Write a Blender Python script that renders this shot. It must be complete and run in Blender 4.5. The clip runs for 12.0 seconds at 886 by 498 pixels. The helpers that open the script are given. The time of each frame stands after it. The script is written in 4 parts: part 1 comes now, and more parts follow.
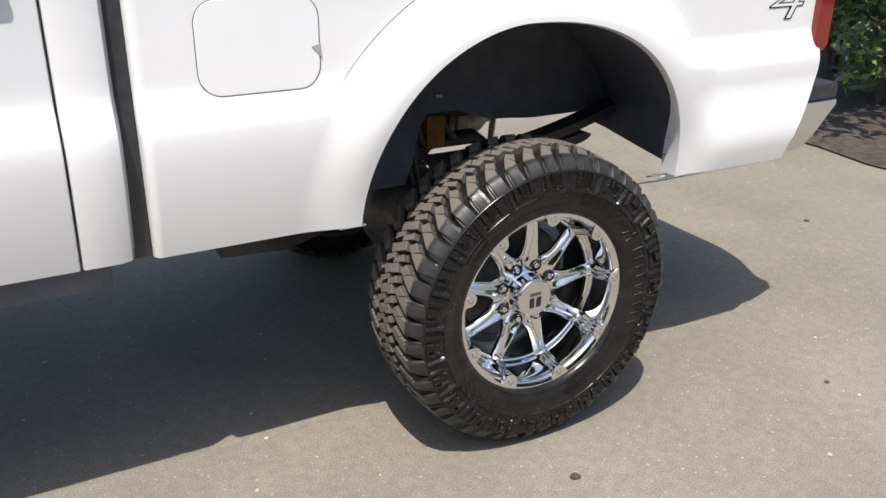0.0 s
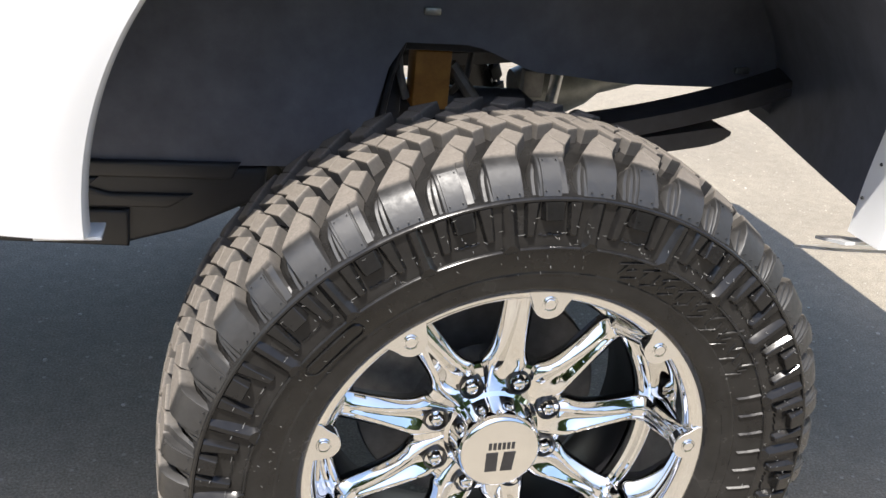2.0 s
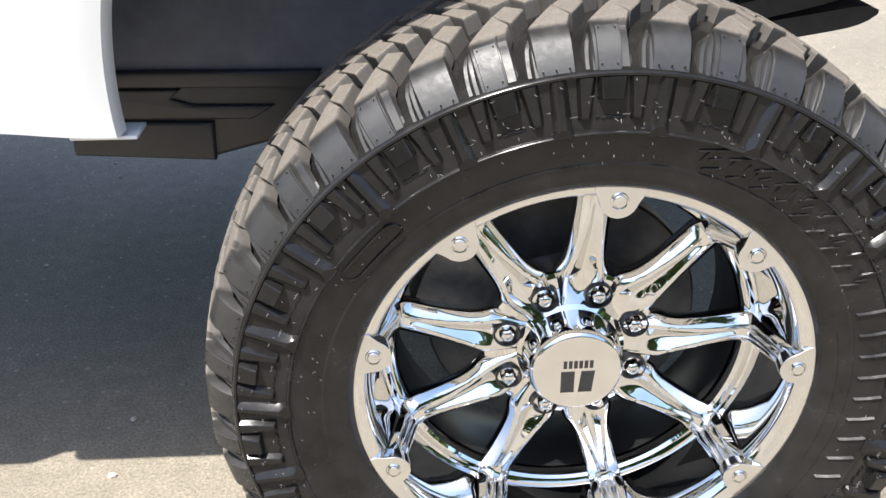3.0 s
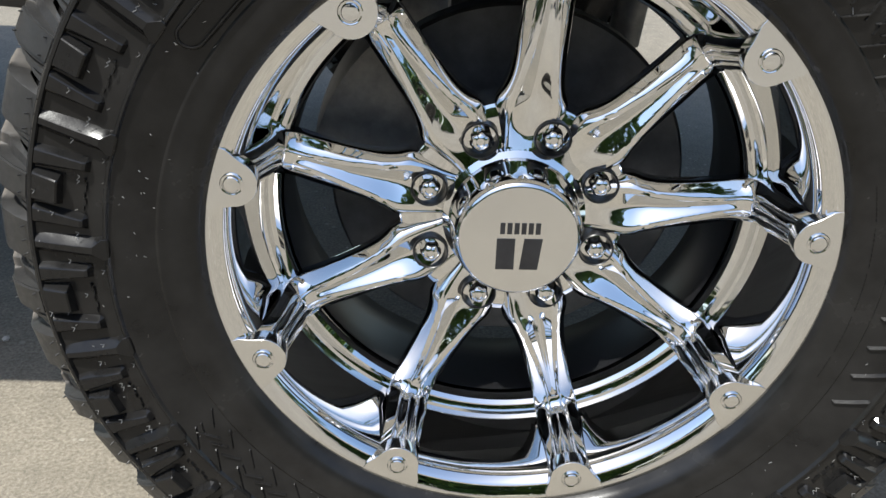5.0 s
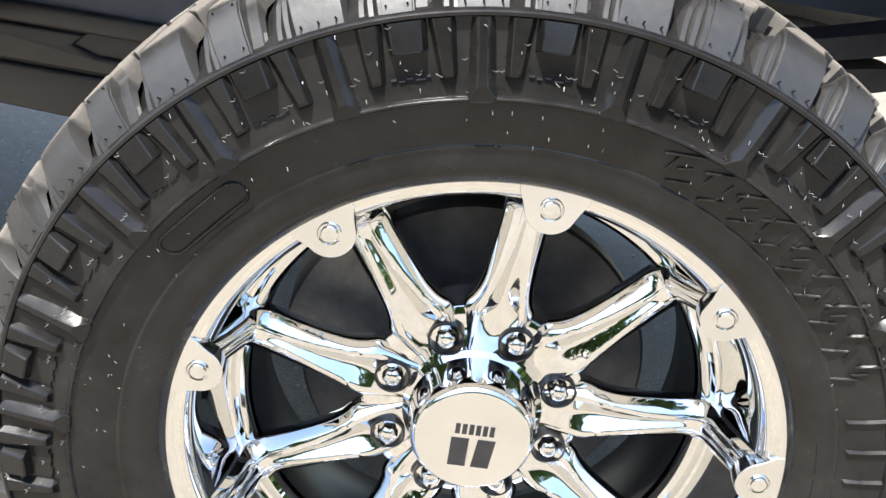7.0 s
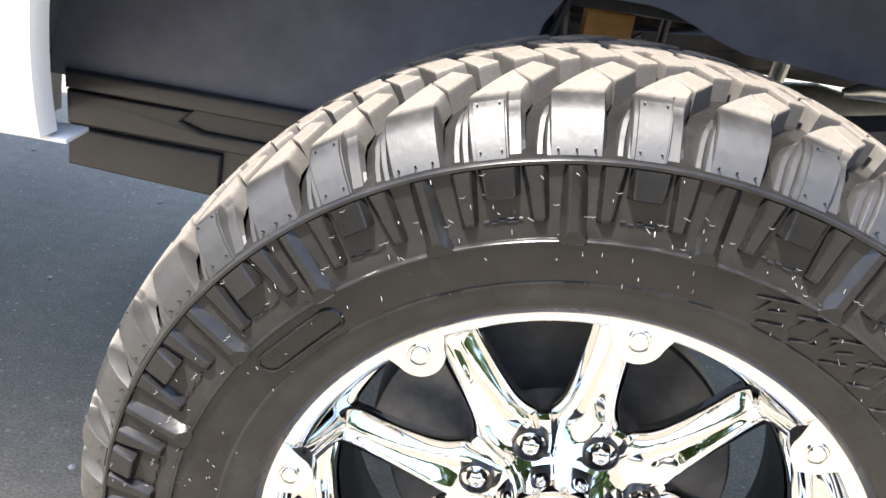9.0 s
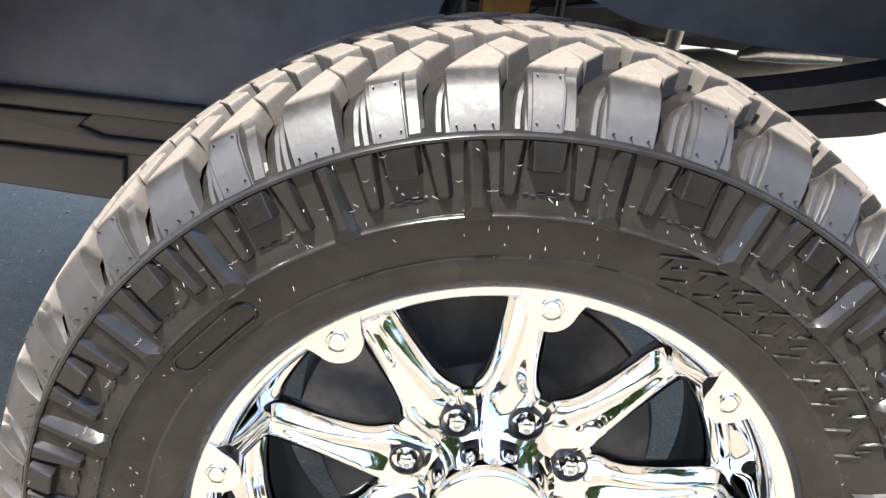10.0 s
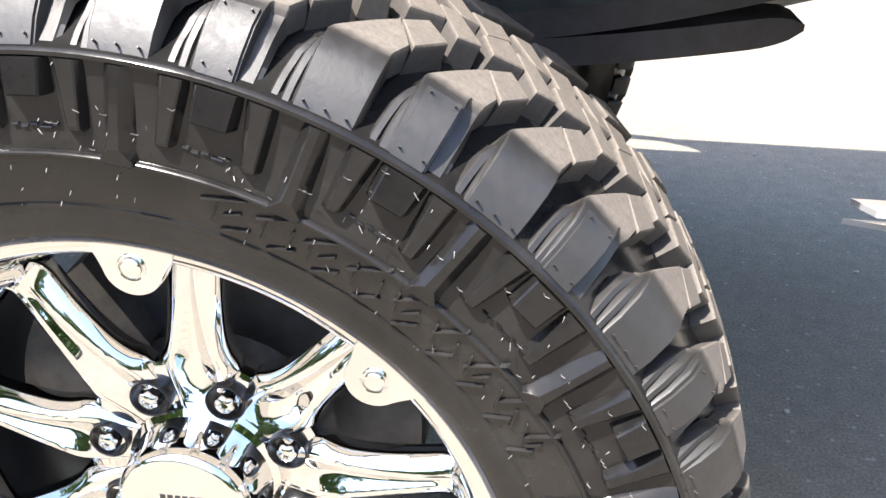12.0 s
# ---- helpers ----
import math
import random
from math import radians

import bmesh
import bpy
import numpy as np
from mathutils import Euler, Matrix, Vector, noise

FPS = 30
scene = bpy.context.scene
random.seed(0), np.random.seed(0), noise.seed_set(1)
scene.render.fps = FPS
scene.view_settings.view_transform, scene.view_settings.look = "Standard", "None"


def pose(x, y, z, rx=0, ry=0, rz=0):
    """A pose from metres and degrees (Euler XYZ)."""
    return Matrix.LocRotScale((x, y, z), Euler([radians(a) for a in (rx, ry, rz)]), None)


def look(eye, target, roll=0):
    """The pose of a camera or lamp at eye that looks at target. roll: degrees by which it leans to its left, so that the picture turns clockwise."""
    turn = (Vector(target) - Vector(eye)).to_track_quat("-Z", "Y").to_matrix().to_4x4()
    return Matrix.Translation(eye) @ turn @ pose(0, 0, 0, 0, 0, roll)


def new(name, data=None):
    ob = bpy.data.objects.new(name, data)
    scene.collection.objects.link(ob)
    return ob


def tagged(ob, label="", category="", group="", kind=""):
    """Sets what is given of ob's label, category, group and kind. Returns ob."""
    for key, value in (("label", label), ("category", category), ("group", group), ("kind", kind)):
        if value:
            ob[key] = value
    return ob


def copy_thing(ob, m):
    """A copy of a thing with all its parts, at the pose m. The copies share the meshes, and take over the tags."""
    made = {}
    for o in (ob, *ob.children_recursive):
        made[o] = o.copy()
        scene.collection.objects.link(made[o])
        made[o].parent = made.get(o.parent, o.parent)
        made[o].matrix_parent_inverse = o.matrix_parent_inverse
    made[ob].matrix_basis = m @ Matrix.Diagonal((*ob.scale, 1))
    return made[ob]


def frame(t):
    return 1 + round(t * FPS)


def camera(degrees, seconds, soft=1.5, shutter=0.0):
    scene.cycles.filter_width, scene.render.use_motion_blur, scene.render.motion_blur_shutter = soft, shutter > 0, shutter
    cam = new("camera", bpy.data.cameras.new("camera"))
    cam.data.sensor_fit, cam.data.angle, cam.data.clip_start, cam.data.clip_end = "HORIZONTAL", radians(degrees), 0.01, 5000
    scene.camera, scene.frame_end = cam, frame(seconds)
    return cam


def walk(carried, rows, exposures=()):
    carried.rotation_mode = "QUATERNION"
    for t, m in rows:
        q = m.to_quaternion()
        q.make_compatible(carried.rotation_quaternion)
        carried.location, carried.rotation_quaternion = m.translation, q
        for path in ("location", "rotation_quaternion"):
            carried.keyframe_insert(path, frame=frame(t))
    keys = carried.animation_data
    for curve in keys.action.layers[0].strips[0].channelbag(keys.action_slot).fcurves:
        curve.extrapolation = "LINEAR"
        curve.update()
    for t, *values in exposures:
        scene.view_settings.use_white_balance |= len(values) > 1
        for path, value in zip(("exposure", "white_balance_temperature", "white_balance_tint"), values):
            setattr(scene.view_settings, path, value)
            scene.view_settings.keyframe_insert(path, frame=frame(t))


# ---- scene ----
cam = camera(53.5, 12.0)
PATH = [
    (0, (-1.308, -1.822, 1.521), (-0.429, -0.195, 0.758), 0.2),
    (0.3, (-1.136, -1.641, 1.46), (-0.228, -0.049, 0.661), 0.5),
    (0.5, (-0.994, -1.516, 1.411), (-0.096, 0.097, 0.639), 1.9),
    (0.8, (-0.837, -1.353, 1.362), (-0.012, 0.311, 0.618), 2.7),
    (1, (-0.749, -1.253, 1.333), (0.042, 0.401, 0.535), 2.3),
    (1.2, (-0.659, -1.124, 1.296), (0.088, 0.52, 0.438), 1.2),
    (1.5, (-0.55, -0.986, 1.259), (0.156, 0.662, 0.373), 0.1),
    (1.6, (-0.514, -0.953, 1.248), (0.179, 0.691, 0.344), 0.5),
    (1.8, (-0.427, -0.897, 1.2), (0.205, 0.772, 0.298), 4.7),
    (2, (-0.34, -0.851, 1.165), (0.119, 0.906, 0.328), 5.7),
    (2.2, (-0.281, -0.821, 1.143), (0.071, 0.967, 0.32), 6.9),
    (2.5, (-0.243, -0.816, 1.124), (-0.015, 0.997, 0.313), 3.4),
    (2.8, (-0.218, -0.806, 1.106), (-0.065, 0.981, 0.222), 0.5),
    (3, (-0.197, -0.794, 1.084), (-0.12, 0.948, 0.103), -0.4),
    (3.2, (-0.183, -0.781, 1.056), (-0.123, 0.931, 0.023), -0.1),
    (3.5, (-0.153, -0.742, 0.997), (-0.115, 0.937, -0.089), 0.2),
    (3.6, (-0.148, -0.736, 0.968), (-0.085, 0.925, -0.143), 0.5),
    (3.7, (-0.142, -0.722, 0.939), (-0.078, 0.919, -0.202), 1.0),
    (5.3, (-0.092, -0.647, 0.783), (-0.016, 1.145, -0.102), 3.0),
    (5.5, (-0.092, -0.644, 0.782), (-0.009, 1.15, -0.098), 3.1),
    (6, (-0.086, -0.642, 0.789), (0.005, 1.155, -0.084), 4.3),
    (6.3, (-0.078, -0.643, 0.807), (-0.01, 1.166, -0.044), 6.3),
    (6.5, (-0.086, -0.635, 0.838), (-0.004, 1.177, -0.005), 8.1),
    (6.8, (-0.085, -0.622, 0.893), (-0.007, 1.192, 0.054), 9.9),
    (7, (-0.087, -0.613, 0.92), (0.002, 1.207, 0.095), 9.5),
    (7.2, (-0.084, -0.603, 0.946), (0.032, 1.221, 0.134), 9.5),
    (8.8, (-0.091, -0.593, 1.002), (-0.194, 1.232, 0.192), 8.1),
    (9, (-0.103, -0.594, 1.0), (-0.212, 1.229, 0.184), 8.5),
    (9.5, (-0.122, -0.599, 1.002), (-0.198, 1.221, 0.174), 8.1),
    (9.8, (-0.093, -0.598, 1.002), (-0.143, 1.222, 0.173), 5.7),
    (10, (-0.09, -0.597, 0.999), (-0.029, 1.225, 0.175), 6.2),
    (10.2, (-0.057, -0.591, 0.989), (0.028, 1.238, 0.184), 3.8),
    (10.5, (-0.023, -0.585, 0.993), (0.139, 1.247, 0.208), 4.2),
    (10.8, (0.027, -0.552, 0.986), (0.174, 1.279, 0.195), 2.1),
    (11, (0.051, -0.529, 0.985), (0.224, 1.299, 0.193), 0.8),
    (11.2, (0.088, -0.517, 0.979), (0.243, 1.314, 0.189), -1.2),
    (11.5, (0.151, -0.505, 0.954), (0.211, 1.317, 0.13), -2.3),
    (11.8, (0.238, -0.489, 0.949), (0.134, 1.302, 0.065), -0.4),
    (12, (0.28, -0.453, 0.954), (0.034, 1.305, 0.033), 0.6),
]
EXPOSURES = [(0.0, 0.65, 6500, 10), (0.5, 0.8, 6500, 10), (1.0, 1.05, 6500, 10), (1.5, 1.3, 6500, 10), (2.0, 1.45, 6500, 10), (2.5, 1.6, 6450, 10), (3.0, 1.5, 6400, 9),
             (3.5, 1.2, 6350, 9), (5.5, 0.82, 6200, 5), (6.0, 0.87, 6200, 5), (6.5, 1.1, 6200, 6), (7.0, 1.88, 6350, 8), (9.0, 2.5, 6500, 10), (9.7, 2.45, 6500, 10), (10.5, 2.14, 6500, 10), (11.5, 2.18, 6500, 11), (12.0, 2.22, 6500, 12)]
walk(cam, [(t, look(eye, target, roll)) for t, eye, target, roll in PATH], EXPOSURES)

# ---- world and sun ----
SUN_WAY = Vector((0.28, 0.395, -1.0)).normalized()   # the way the light travels
world = bpy.data.worlds.new("sky")
scene.world = world
world.use_nodes = True
sky = world.node_tree.nodes.new("ShaderNodeTexSky")
sky.sky_type, sky.sun_disc, sky.ozone_density, sky.dust_density = "NISHITA", False, 1.0, 1.5
sky.sun_elevation = math.asin(-SUN_WAY.z)
sky.sun_rotation = math.atan2(-SUN_WAY.x, -SUN_WAY.y)
background = world.node_tree.nodes["Background"]
background.inputs["Strength"].default_value = 0.14
world.node_tree.links.new(sky.outputs[0], background.inputs["Color"])
sun = new("sun", bpy.data.lights.new("sun", "SUN"))
sun.data.energy, sun.data.angle, sun.data.color = 3.9, radians(0.55), (1.0, 0.95, 0.88)
sun.matrix_world = look(-SUN_WAY * 20, (0, 0, 0))


# ---- materials ----
def material(name, colour, rough=0.5, metal=0.0, coat=0.0):
    m = bpy.data.materials.new(name)
    m.use_nodes = True
    b = m.node_tree.nodes["Principled BSDF"]
    b.inputs["Base Color"].default_value = (*colour, 1)
    b.inputs["Roughness"].default_value = rough
    b.inputs["Metallic"].default_value = metal
    b.inputs["Coat Weight"].default_value = coat
    b.inputs["Coat Roughness"].default_value = 0.03
    return m


def node(m, kind, **values):
    n = m.node_tree.nodes.new(kind)
    for key, value in values.items():
        n.inputs[key].default_value = value
    return n


def link(m, a, b):
    m.node_tree.links.new(a, b)


def noise_of(m, scale, detail=4.0, rough=0.6, space="Object"):
    tc = m.node_tree.nodes.new("ShaderNodeTexCoord")
    n = node(m, "ShaderNodeTexNoise", Scale=scale, Detail=detail, Roughness=rough)
    link(m, tc.outputs[space], n.inputs["Vector"])
    return n


def ramp(m, source, stops):
    r = m.node_tree.nodes.new("ShaderNodeValToRGB")
    while len(r.color_ramp.elements) < len(stops):
        r.color_ramp.elements.new(0.5)
    for e, (at, c) in zip(r.color_ramp.elements, stops):
        e.position, e.color = at, (*c, 1) if len(c) == 3 else c
    link(m, source, r.inputs[0])
    return r.outputs[0]


def mixed(m, fac, a, b, mode="MIX"):
    n = m.node_tree.nodes.new("ShaderNodeMix")
    n.data_type, n.blend_type = "RGBA", mode
    for socket, value in ((n.inputs[0], fac), (n.inputs[6], a), (n.inputs[7], b)):
        if isinstance(value, (int, float)):
            socket.default_value = value
        elif isinstance(value, tuple):
            socket.default_value = (*value, 1)
        else:
            link(m, value, socket)
    return n.outputs[2]


def bump(m, height, strength, distance):
    n = node(m, "ShaderNodeBump", Strength=strength, Distance=distance)
    link(m, height, n.inputs["Height"])
    link(m, n.outputs[0], m.node_tree.nodes["Principled BSDF"].inputs["Normal"])
    return n


def colour_in(m, socket):
    link(m, socket, m.node_tree.nodes["Principled BSDF"].inputs["Base Color"])


def rough_in(m, socket):
    link(m, socket, m.node_tree.nodes["Principled BSDF"].inputs["Roughness"])


def asphalt_material():
    m = material("sunbleached_asphalt", (0.3, 0.27, 0.23), 0.9)
    grain = noise_of(m, 190, 3, 0.7)
    mid = noise_of(m, 26, 4, 0.6)
    broad = noise_of(m, 1.3, 5, 0.6)
    fine = ramp(m, grain.outputs[0], [(0.26, (0.116, 0.101, 0.079)), (0.5, (0.216, 0.193, 0.155)), (0.76, (0.335, 0.302, 0.246))])
    patch = ramp(m, broad.outputs[0], [(0.3, (0.82, 0.81, 0.8)), (0.7, (1.08, 1.07, 1.05))])
    blot = ramp(m, mid.outputs[0], [(0.3, (0.86, 0.85, 0.84)), (0.65, (1.06, 1.05, 1.04))])
    c = mixed(m, 1.0, mixed(m, 1.0, fine, patch, "MULTIPLY"), blot, "MULTIPLY")
    vor = node(m, "ShaderNodeTexVoronoi", Scale=75.0)
    tc = m.node_tree.nodes.new("ShaderNodeTexCoord")
    link(m, tc.outputs["Object"], vor.inputs["Vector"])
    chips = ramp(m, vor.outputs["Color"], [(0.0, (0, 0, 0)), (0.84, (0, 0, 0)), (0.86, (1, 1, 1))])
    inside = ramp(m, vor.outputs["Distance"], [(0.0, (1, 1, 1)), (0.28, (1, 1, 1)), (0.36, (0, 0, 0))])
    both = mixed(m, 1.0, chips, inside, "MULTIPLY")
    c = mixed(m, both, c, (0.31, 0.282, 0.235))
    colour_in(m, c)
    bump(m, grain.outputs[0], 0.45, 0.004)
    return m


def chrome_material(name, rough):
    m = material(name, (0.76, 0.76, 0.755), rough, 1.0)
    n = noise_of(m, 60, 3)
    rough_in(m, ramp(m, n.outputs[0], [(0.35, (rough * 0.6,) * 3), (0.8, (rough * 1.7,) * 3)]))
    return m


def rubber_material(name, dust):
    """Dressed black rubber; past the radius where the tread meets the road it is grey with dust."""
    m = material(name, (0.022, 0.02, 0.018), 0.4)
    m.node_tree.nodes["Principled BSDF"].inputs["Specular IOR Level"].default_value = 0.55 if dust else 0.3
    tc = m.node_tree.nodes.new("ShaderNodeTexCoord")
    sep = m.node_tree.nodes.new("ShaderNodeSeparateXYZ")
    link(m, tc.outputs["Object"], sep.inputs[0])
    grain = noise_of(m, 260, 3, 0.7)
    blot = noise_of(m, 22, 4, 0.6)
    low, high = ((0.014, 0.0135, 0.013), (0.034, 0.0325, 0.031)) if dust else ((0.008, 0.0077, 0.0075), (0.02, 0.019, 0.018))
    black = ramp(m, blot.outputs[0], [(0.3, low), (0.75, high)])
    c = black
    if dust:
        wobble = m.node_tree.nodes.new("ShaderNodeMath")
        wobble.operation = "MULTIPLY_ADD"
        wobble.inputs[1].default_value = 0.012
        link(m, blot.outputs[0], wobble.inputs[0])
        link(m, sep.outputs["Y"], wobble.inputs[2])
        span = node(m, "ShaderNodeMapRange")
        span.inputs["From Min"].default_value, span.inputs["From Max"].default_value = 0.013, 0.022
        link(m, wobble.outputs[0], span.inputs["Value"])
        # the flanks below the rubbed tops: less dust, and darkened for their shade
        flat = m.node_tree.nodes.new("ShaderNodeVectorMath")
        flat.operation = "MULTIPLY"
        flat.inputs[1].default_value = (1, 0, 1)
        link(m, tc.outputs["Object"], flat.inputs[0])
        length = m.node_tree.nodes.new("ShaderNodeVectorMath")
        length.operation = "LENGTH"
        link(m, flat.outputs[0], length.inputs[0])
        off = m.node_tree.nodes.new("ShaderNodeMath")
        off.operation = "SUBTRACT"
        off.inputs[1].default_value = 0.122
        link(m, sep.outputs["Y"], off.inputs[0])
        square = m.node_tree.nodes.new("ShaderNodeMath")
        square.operation = "MULTIPLY"
        link(m, off.outputs[0], square.inputs[0])
        link(m, off.outputs[0], square.inputs[1])
        height = m.node_tree.nodes.new("ShaderNodeMath")
        height.operation = "MULTIPLY_ADD"
        height.inputs[1].default_value = 0.0092 / 0.112 ** 2
        link(m, square.outputs[0], height.inputs[0])
        link(m, length.outputs["Value"], height.inputs[2])
        top = node(m, "ShaderNodeMapRange")
        for key, value in (("From Min", 0.4380), ("From Max", 0.4412), ("To Min", 0.34), ("To Max", 1.0)):
            top.inputs[key].default_value = value
        link(m, height.outputs[0], top.inputs["Value"])
        both_ways = m.node_tree.nodes.new("ShaderNodeMath")
        both_ways.operation = "MULTIPLY"
        link(m, span.outputs[0], both_ways.inputs[0])
        link(m, top.outputs[0], both_ways.inputs[1])
        dust_and_shade = mixed(m, 0.3, both_ways.outputs[0], blot.outputs[0], "MULTIPLY")
        dusty = ramp(m, grain.outputs[0], [(0.3, (0.105, 0.09, 0.074)), (0.7, (0.172, 0.15, 0.126))])
        c = mixed(m, dust_and_shade, black, dusty)
        streak = noise_of(m, 38, 5, 0.7)
        rough_in(m, mixed(m, span.outputs[0], ramp(m, streak.outputs[0], [(0.35, (0.3,) * 3), (0.65, (0.56,) * 3)]), (0.75, 0.75, 0.75)))
    else:
        rough_in(m, ramp(m, blot.outputs[0], [(0.3, (0.12,) * 3), (0.7, (0.3,) * 3)]))
    colour_in(m, c)
    fine = noise_of(m, 75, 5, 0.65)
    both = mixed(m, 0.35, fine.outputs[0], grain.outputs[0])
    bump(m, both, 0.22 if dust else 0.12, 0.0012)
    return m


def paint_material():
    m = material("white_car_paint", (0.8, 0.8, 0.79), 0.32, 0.0, 1.0)
    n = noise_of(m, 3.0, 5)
    colour_in(m, ramp(m, n.outputs[0], [(0.3, (0.75, 0.75, 0.742)), (0.7, (0.79, 0.79, 0.785))]))
    return m


def mottled(name, dark, light, rough, scale=30, metal=0.0, bumps=0.15):
    m = material(name, dark, rough, metal)
    n = noise_of(m, scale, 5, 0.65)
    colour_in(m, ramp(m, n.outputs[0], [(0.3, dark), (0.72, light)]))
    bump(m, n.outputs[0], bumps, 0.003)
    return m


ASPHALT = asphalt_material()
CHROME = chrome_material("polished_chrome", 0.022)
CHROME_FLAT = chrome_material("brushed_silver_chrome", 0.11)
RUBBER = rubber_material("dressed_black_rubber", False)
TREAD = rubber_material("dusty_tread_rubber", True)
PAINT = paint_material()
BLACK_PLASTIC = mottled("black_plastic", (0.02, 0.0205, 0.024), (0.04, 0.041, 0.047), 0.45, 40)
LINER = mottled("dark_wheel_well_coating", (0.085, 0.092, 0.116), (0.135, 0.145, 0.178), 0.6, 14, 0.0, 0.3)
STEEL = mottled("dull_grey_steel", (0.1, 0.1, 0.1), (0.2, 0.195, 0.185), 0.5, 35, 0.6)
RUST = mottled("orange_brown_rust", (0.2, 0.085, 0.012), (0.36, 0.17, 0.03), 0.7, 25)
BRAKE = mottled("grey_brake_iron", (0.05, 0.05, 0.052), (0.1, 0.1, 0.1), 0.55, 30, 0.5)
# black paint; on the lug sockets it stands for the shade in their bores
DARK_PAINT_AND_SHADE = material("satin_black_paint_and_bore_shade", (0.01, 0.01, 0.011), 0.35)
LOGO = mottled("dark_logo_print", (0.012, 0.012, 0.014), (0.025, 0.025, 0.028), 0.35, 60)
TAIL_RED = material("red_tail_lens", (0.19, 0.007, 0.005), 0.2, 0.0, 1.0)
SCREW = mottled("zinc_screw", (0.35, 0.35, 0.34), (0.6, 0.6, 0.58), 0.35, 80, 1.0)
# pale colour on the dark rubber nibs paints in the glint they catch
NIB_GLINT = mottled("nib_rubber_painted_glint", (0.12, 0.118, 0.114), (0.3, 0.295, 0.285), 0.25, 50)
BARK = mottled("grey_brown_bark", (0.05, 0.04, 0.03), (0.15, 0.125, 0.1), 0.9, 18, 0.0, 0.8)
SOIL = mottled("dark_leaf_litter_soil", (0.02, 0.016, 0.012), (0.1, 0.075, 0.055), 0.95, 22, 0.0, 0.8)


def leaf_material(name, dark, light):
    m = material(name, dark, 0.5)
    geo = m.node_tree.nodes.new("ShaderNodeNewGeometry")
    colour_in(m, ramp(m, geo.outputs["Random Per Island"], [(0.0, dark), (0.6, light), (1.0, (light[0] * 1.7, light[1] * 1.5, light[2]))]))
    m.node_tree.nodes["Principled BSDF"].inputs["Subsurface Weight"].default_value = 0.0
    return m


LEAF = leaf_material("shrub_leaf", (0.03, 0.06, 0.018), (0.11, 0.165, 0.045))
LEAF_FAR = leaf_material("tree_leaf", (0.03, 0.07, 0.015), (0.1, 0.17, 0.035))


# ---- building helpers ----
def mesh_of(name, bm, material_, smooth=True, angle=35):
    me = bpy.data.meshes.new(name)
    bmesh.ops.recalc_face_normals(bm, faces=bm.faces)
    if smooth:
        limit = radians(angle)
        for f in bm.faces:
            f.smooth = True
        for e in bm.edges:
            if len(e.link_faces) == 2 and e.calc_face_angle(0) > limit:
                e.smooth = False
    bm.to_mesh(me)
    bm.free()
    me.materials.append(material_)
    return me


def part(name, bm, material_, parent=None, label="", smooth=True, angle=35):
    ob = new(name, mesh_of(name, bm, material_, smooth, angle))
    ob.parent = parent
    if label:
        tagged(ob, label)
    return ob


def shared(name, me, parent, turn=0.0):
    """One more piece on a mesh, turned about the axle."""
    ob = new(name, me)
    ob.parent = parent
    ob.rotation_euler = (0, turn, 0)
    return ob


def add_box(bm, lo, hi, bevel=0.0, matrix=None):
    r = bmesh.ops.create_cube(bm, size=1)
    vs = r["verts"]
    for v in vs:
        v.co = Vector([(a + b) / 2 + c * (b - a) for a, b, c in zip(lo, hi, v.co)])
    if bevel:
        es = list({e for v in vs for e in v.link_edges})
        out = bmesh.ops.bevel(bm, geom=es, offset=bevel, segments=2, affect="EDGES", profile=0.6)
        vs = list({v for f in out["faces"] for v in f.verts} | {v for v in vs if v.is_valid})
    if matrix:
        for v in vs:
            v.co = matrix @ v.co
    return vs


def add_lathe(bm, profile, steps=96, start=0.0, end=360.0):
    """A surface of rows (r, y) turned about the y axis; angle 0 points to +x, 90 up."""
    closed = abs(end - start - 360) < 1e-6
    count = steps if closed else steps + 1
    rows = []
    for r, y in profile:
        rows.append([bm.verts.new((r * math.cos(a), y, r * math.sin(a)))
                     for a in [radians(start + (end - start) * i / steps) for i in range(count)]])
    for p, q in zip(rows, rows[1:]):
        for i in range(steps):
            j = (i + 1) % count
            bm.faces.new((p[i], p[j], q[j], q[i]))
    return rows


def add_tube(bm, points, radius, sides=10, caps=True):
    """A round tube along points; radius may be a number or one for each point."""
    pts = [Vector(p) for p in points]
    radii = [radius] * len(pts) if isinstance(radius, (int, float)) else radius
    rings = []
    for i, p in enumerate(pts):
        way = (pts[min(i + 1, len(pts) - 1)] - pts[max(i - 1, 0)]).normalized()
        side = way.orthogonal().normalized() if i == 0 else (side - way * side.dot(way)).normalized()
        up = way.cross(side)
        rings.append([bm.verts.new(p + (side * math.cos(a) + up * math.sin(a)) * radii[i])
                      for a in [2 * math.pi * k / sides for k in range(sides)]])
    for a, b in zip(rings, rings[1:]):
        for k in range(sides):
            bm.faces.new((a[k], a[(k + 1) % sides], b[(k + 1) % sides], b[k]))
    if caps:
        bm.faces.new(rings[0]), bm.faces.new(rings[-1])


def add_loft(bm, rings, close=True):
    made = [[bm.verts.new(p) for p in ring] for ring in rings]
    n = len(made[0])
    for a, b in zip(made, made[1:]):
        for k in range(n if close else n - 1):
            bm.faces.new((a[k], a[(k + 1) % n], b[(k + 1) % n], b[k]))
    return made


def smoothstep(a, b, x):
    t = min(1.0, max(0.0, (x - a) / (b - a)))
    return t * t * (3 - 2 * t)


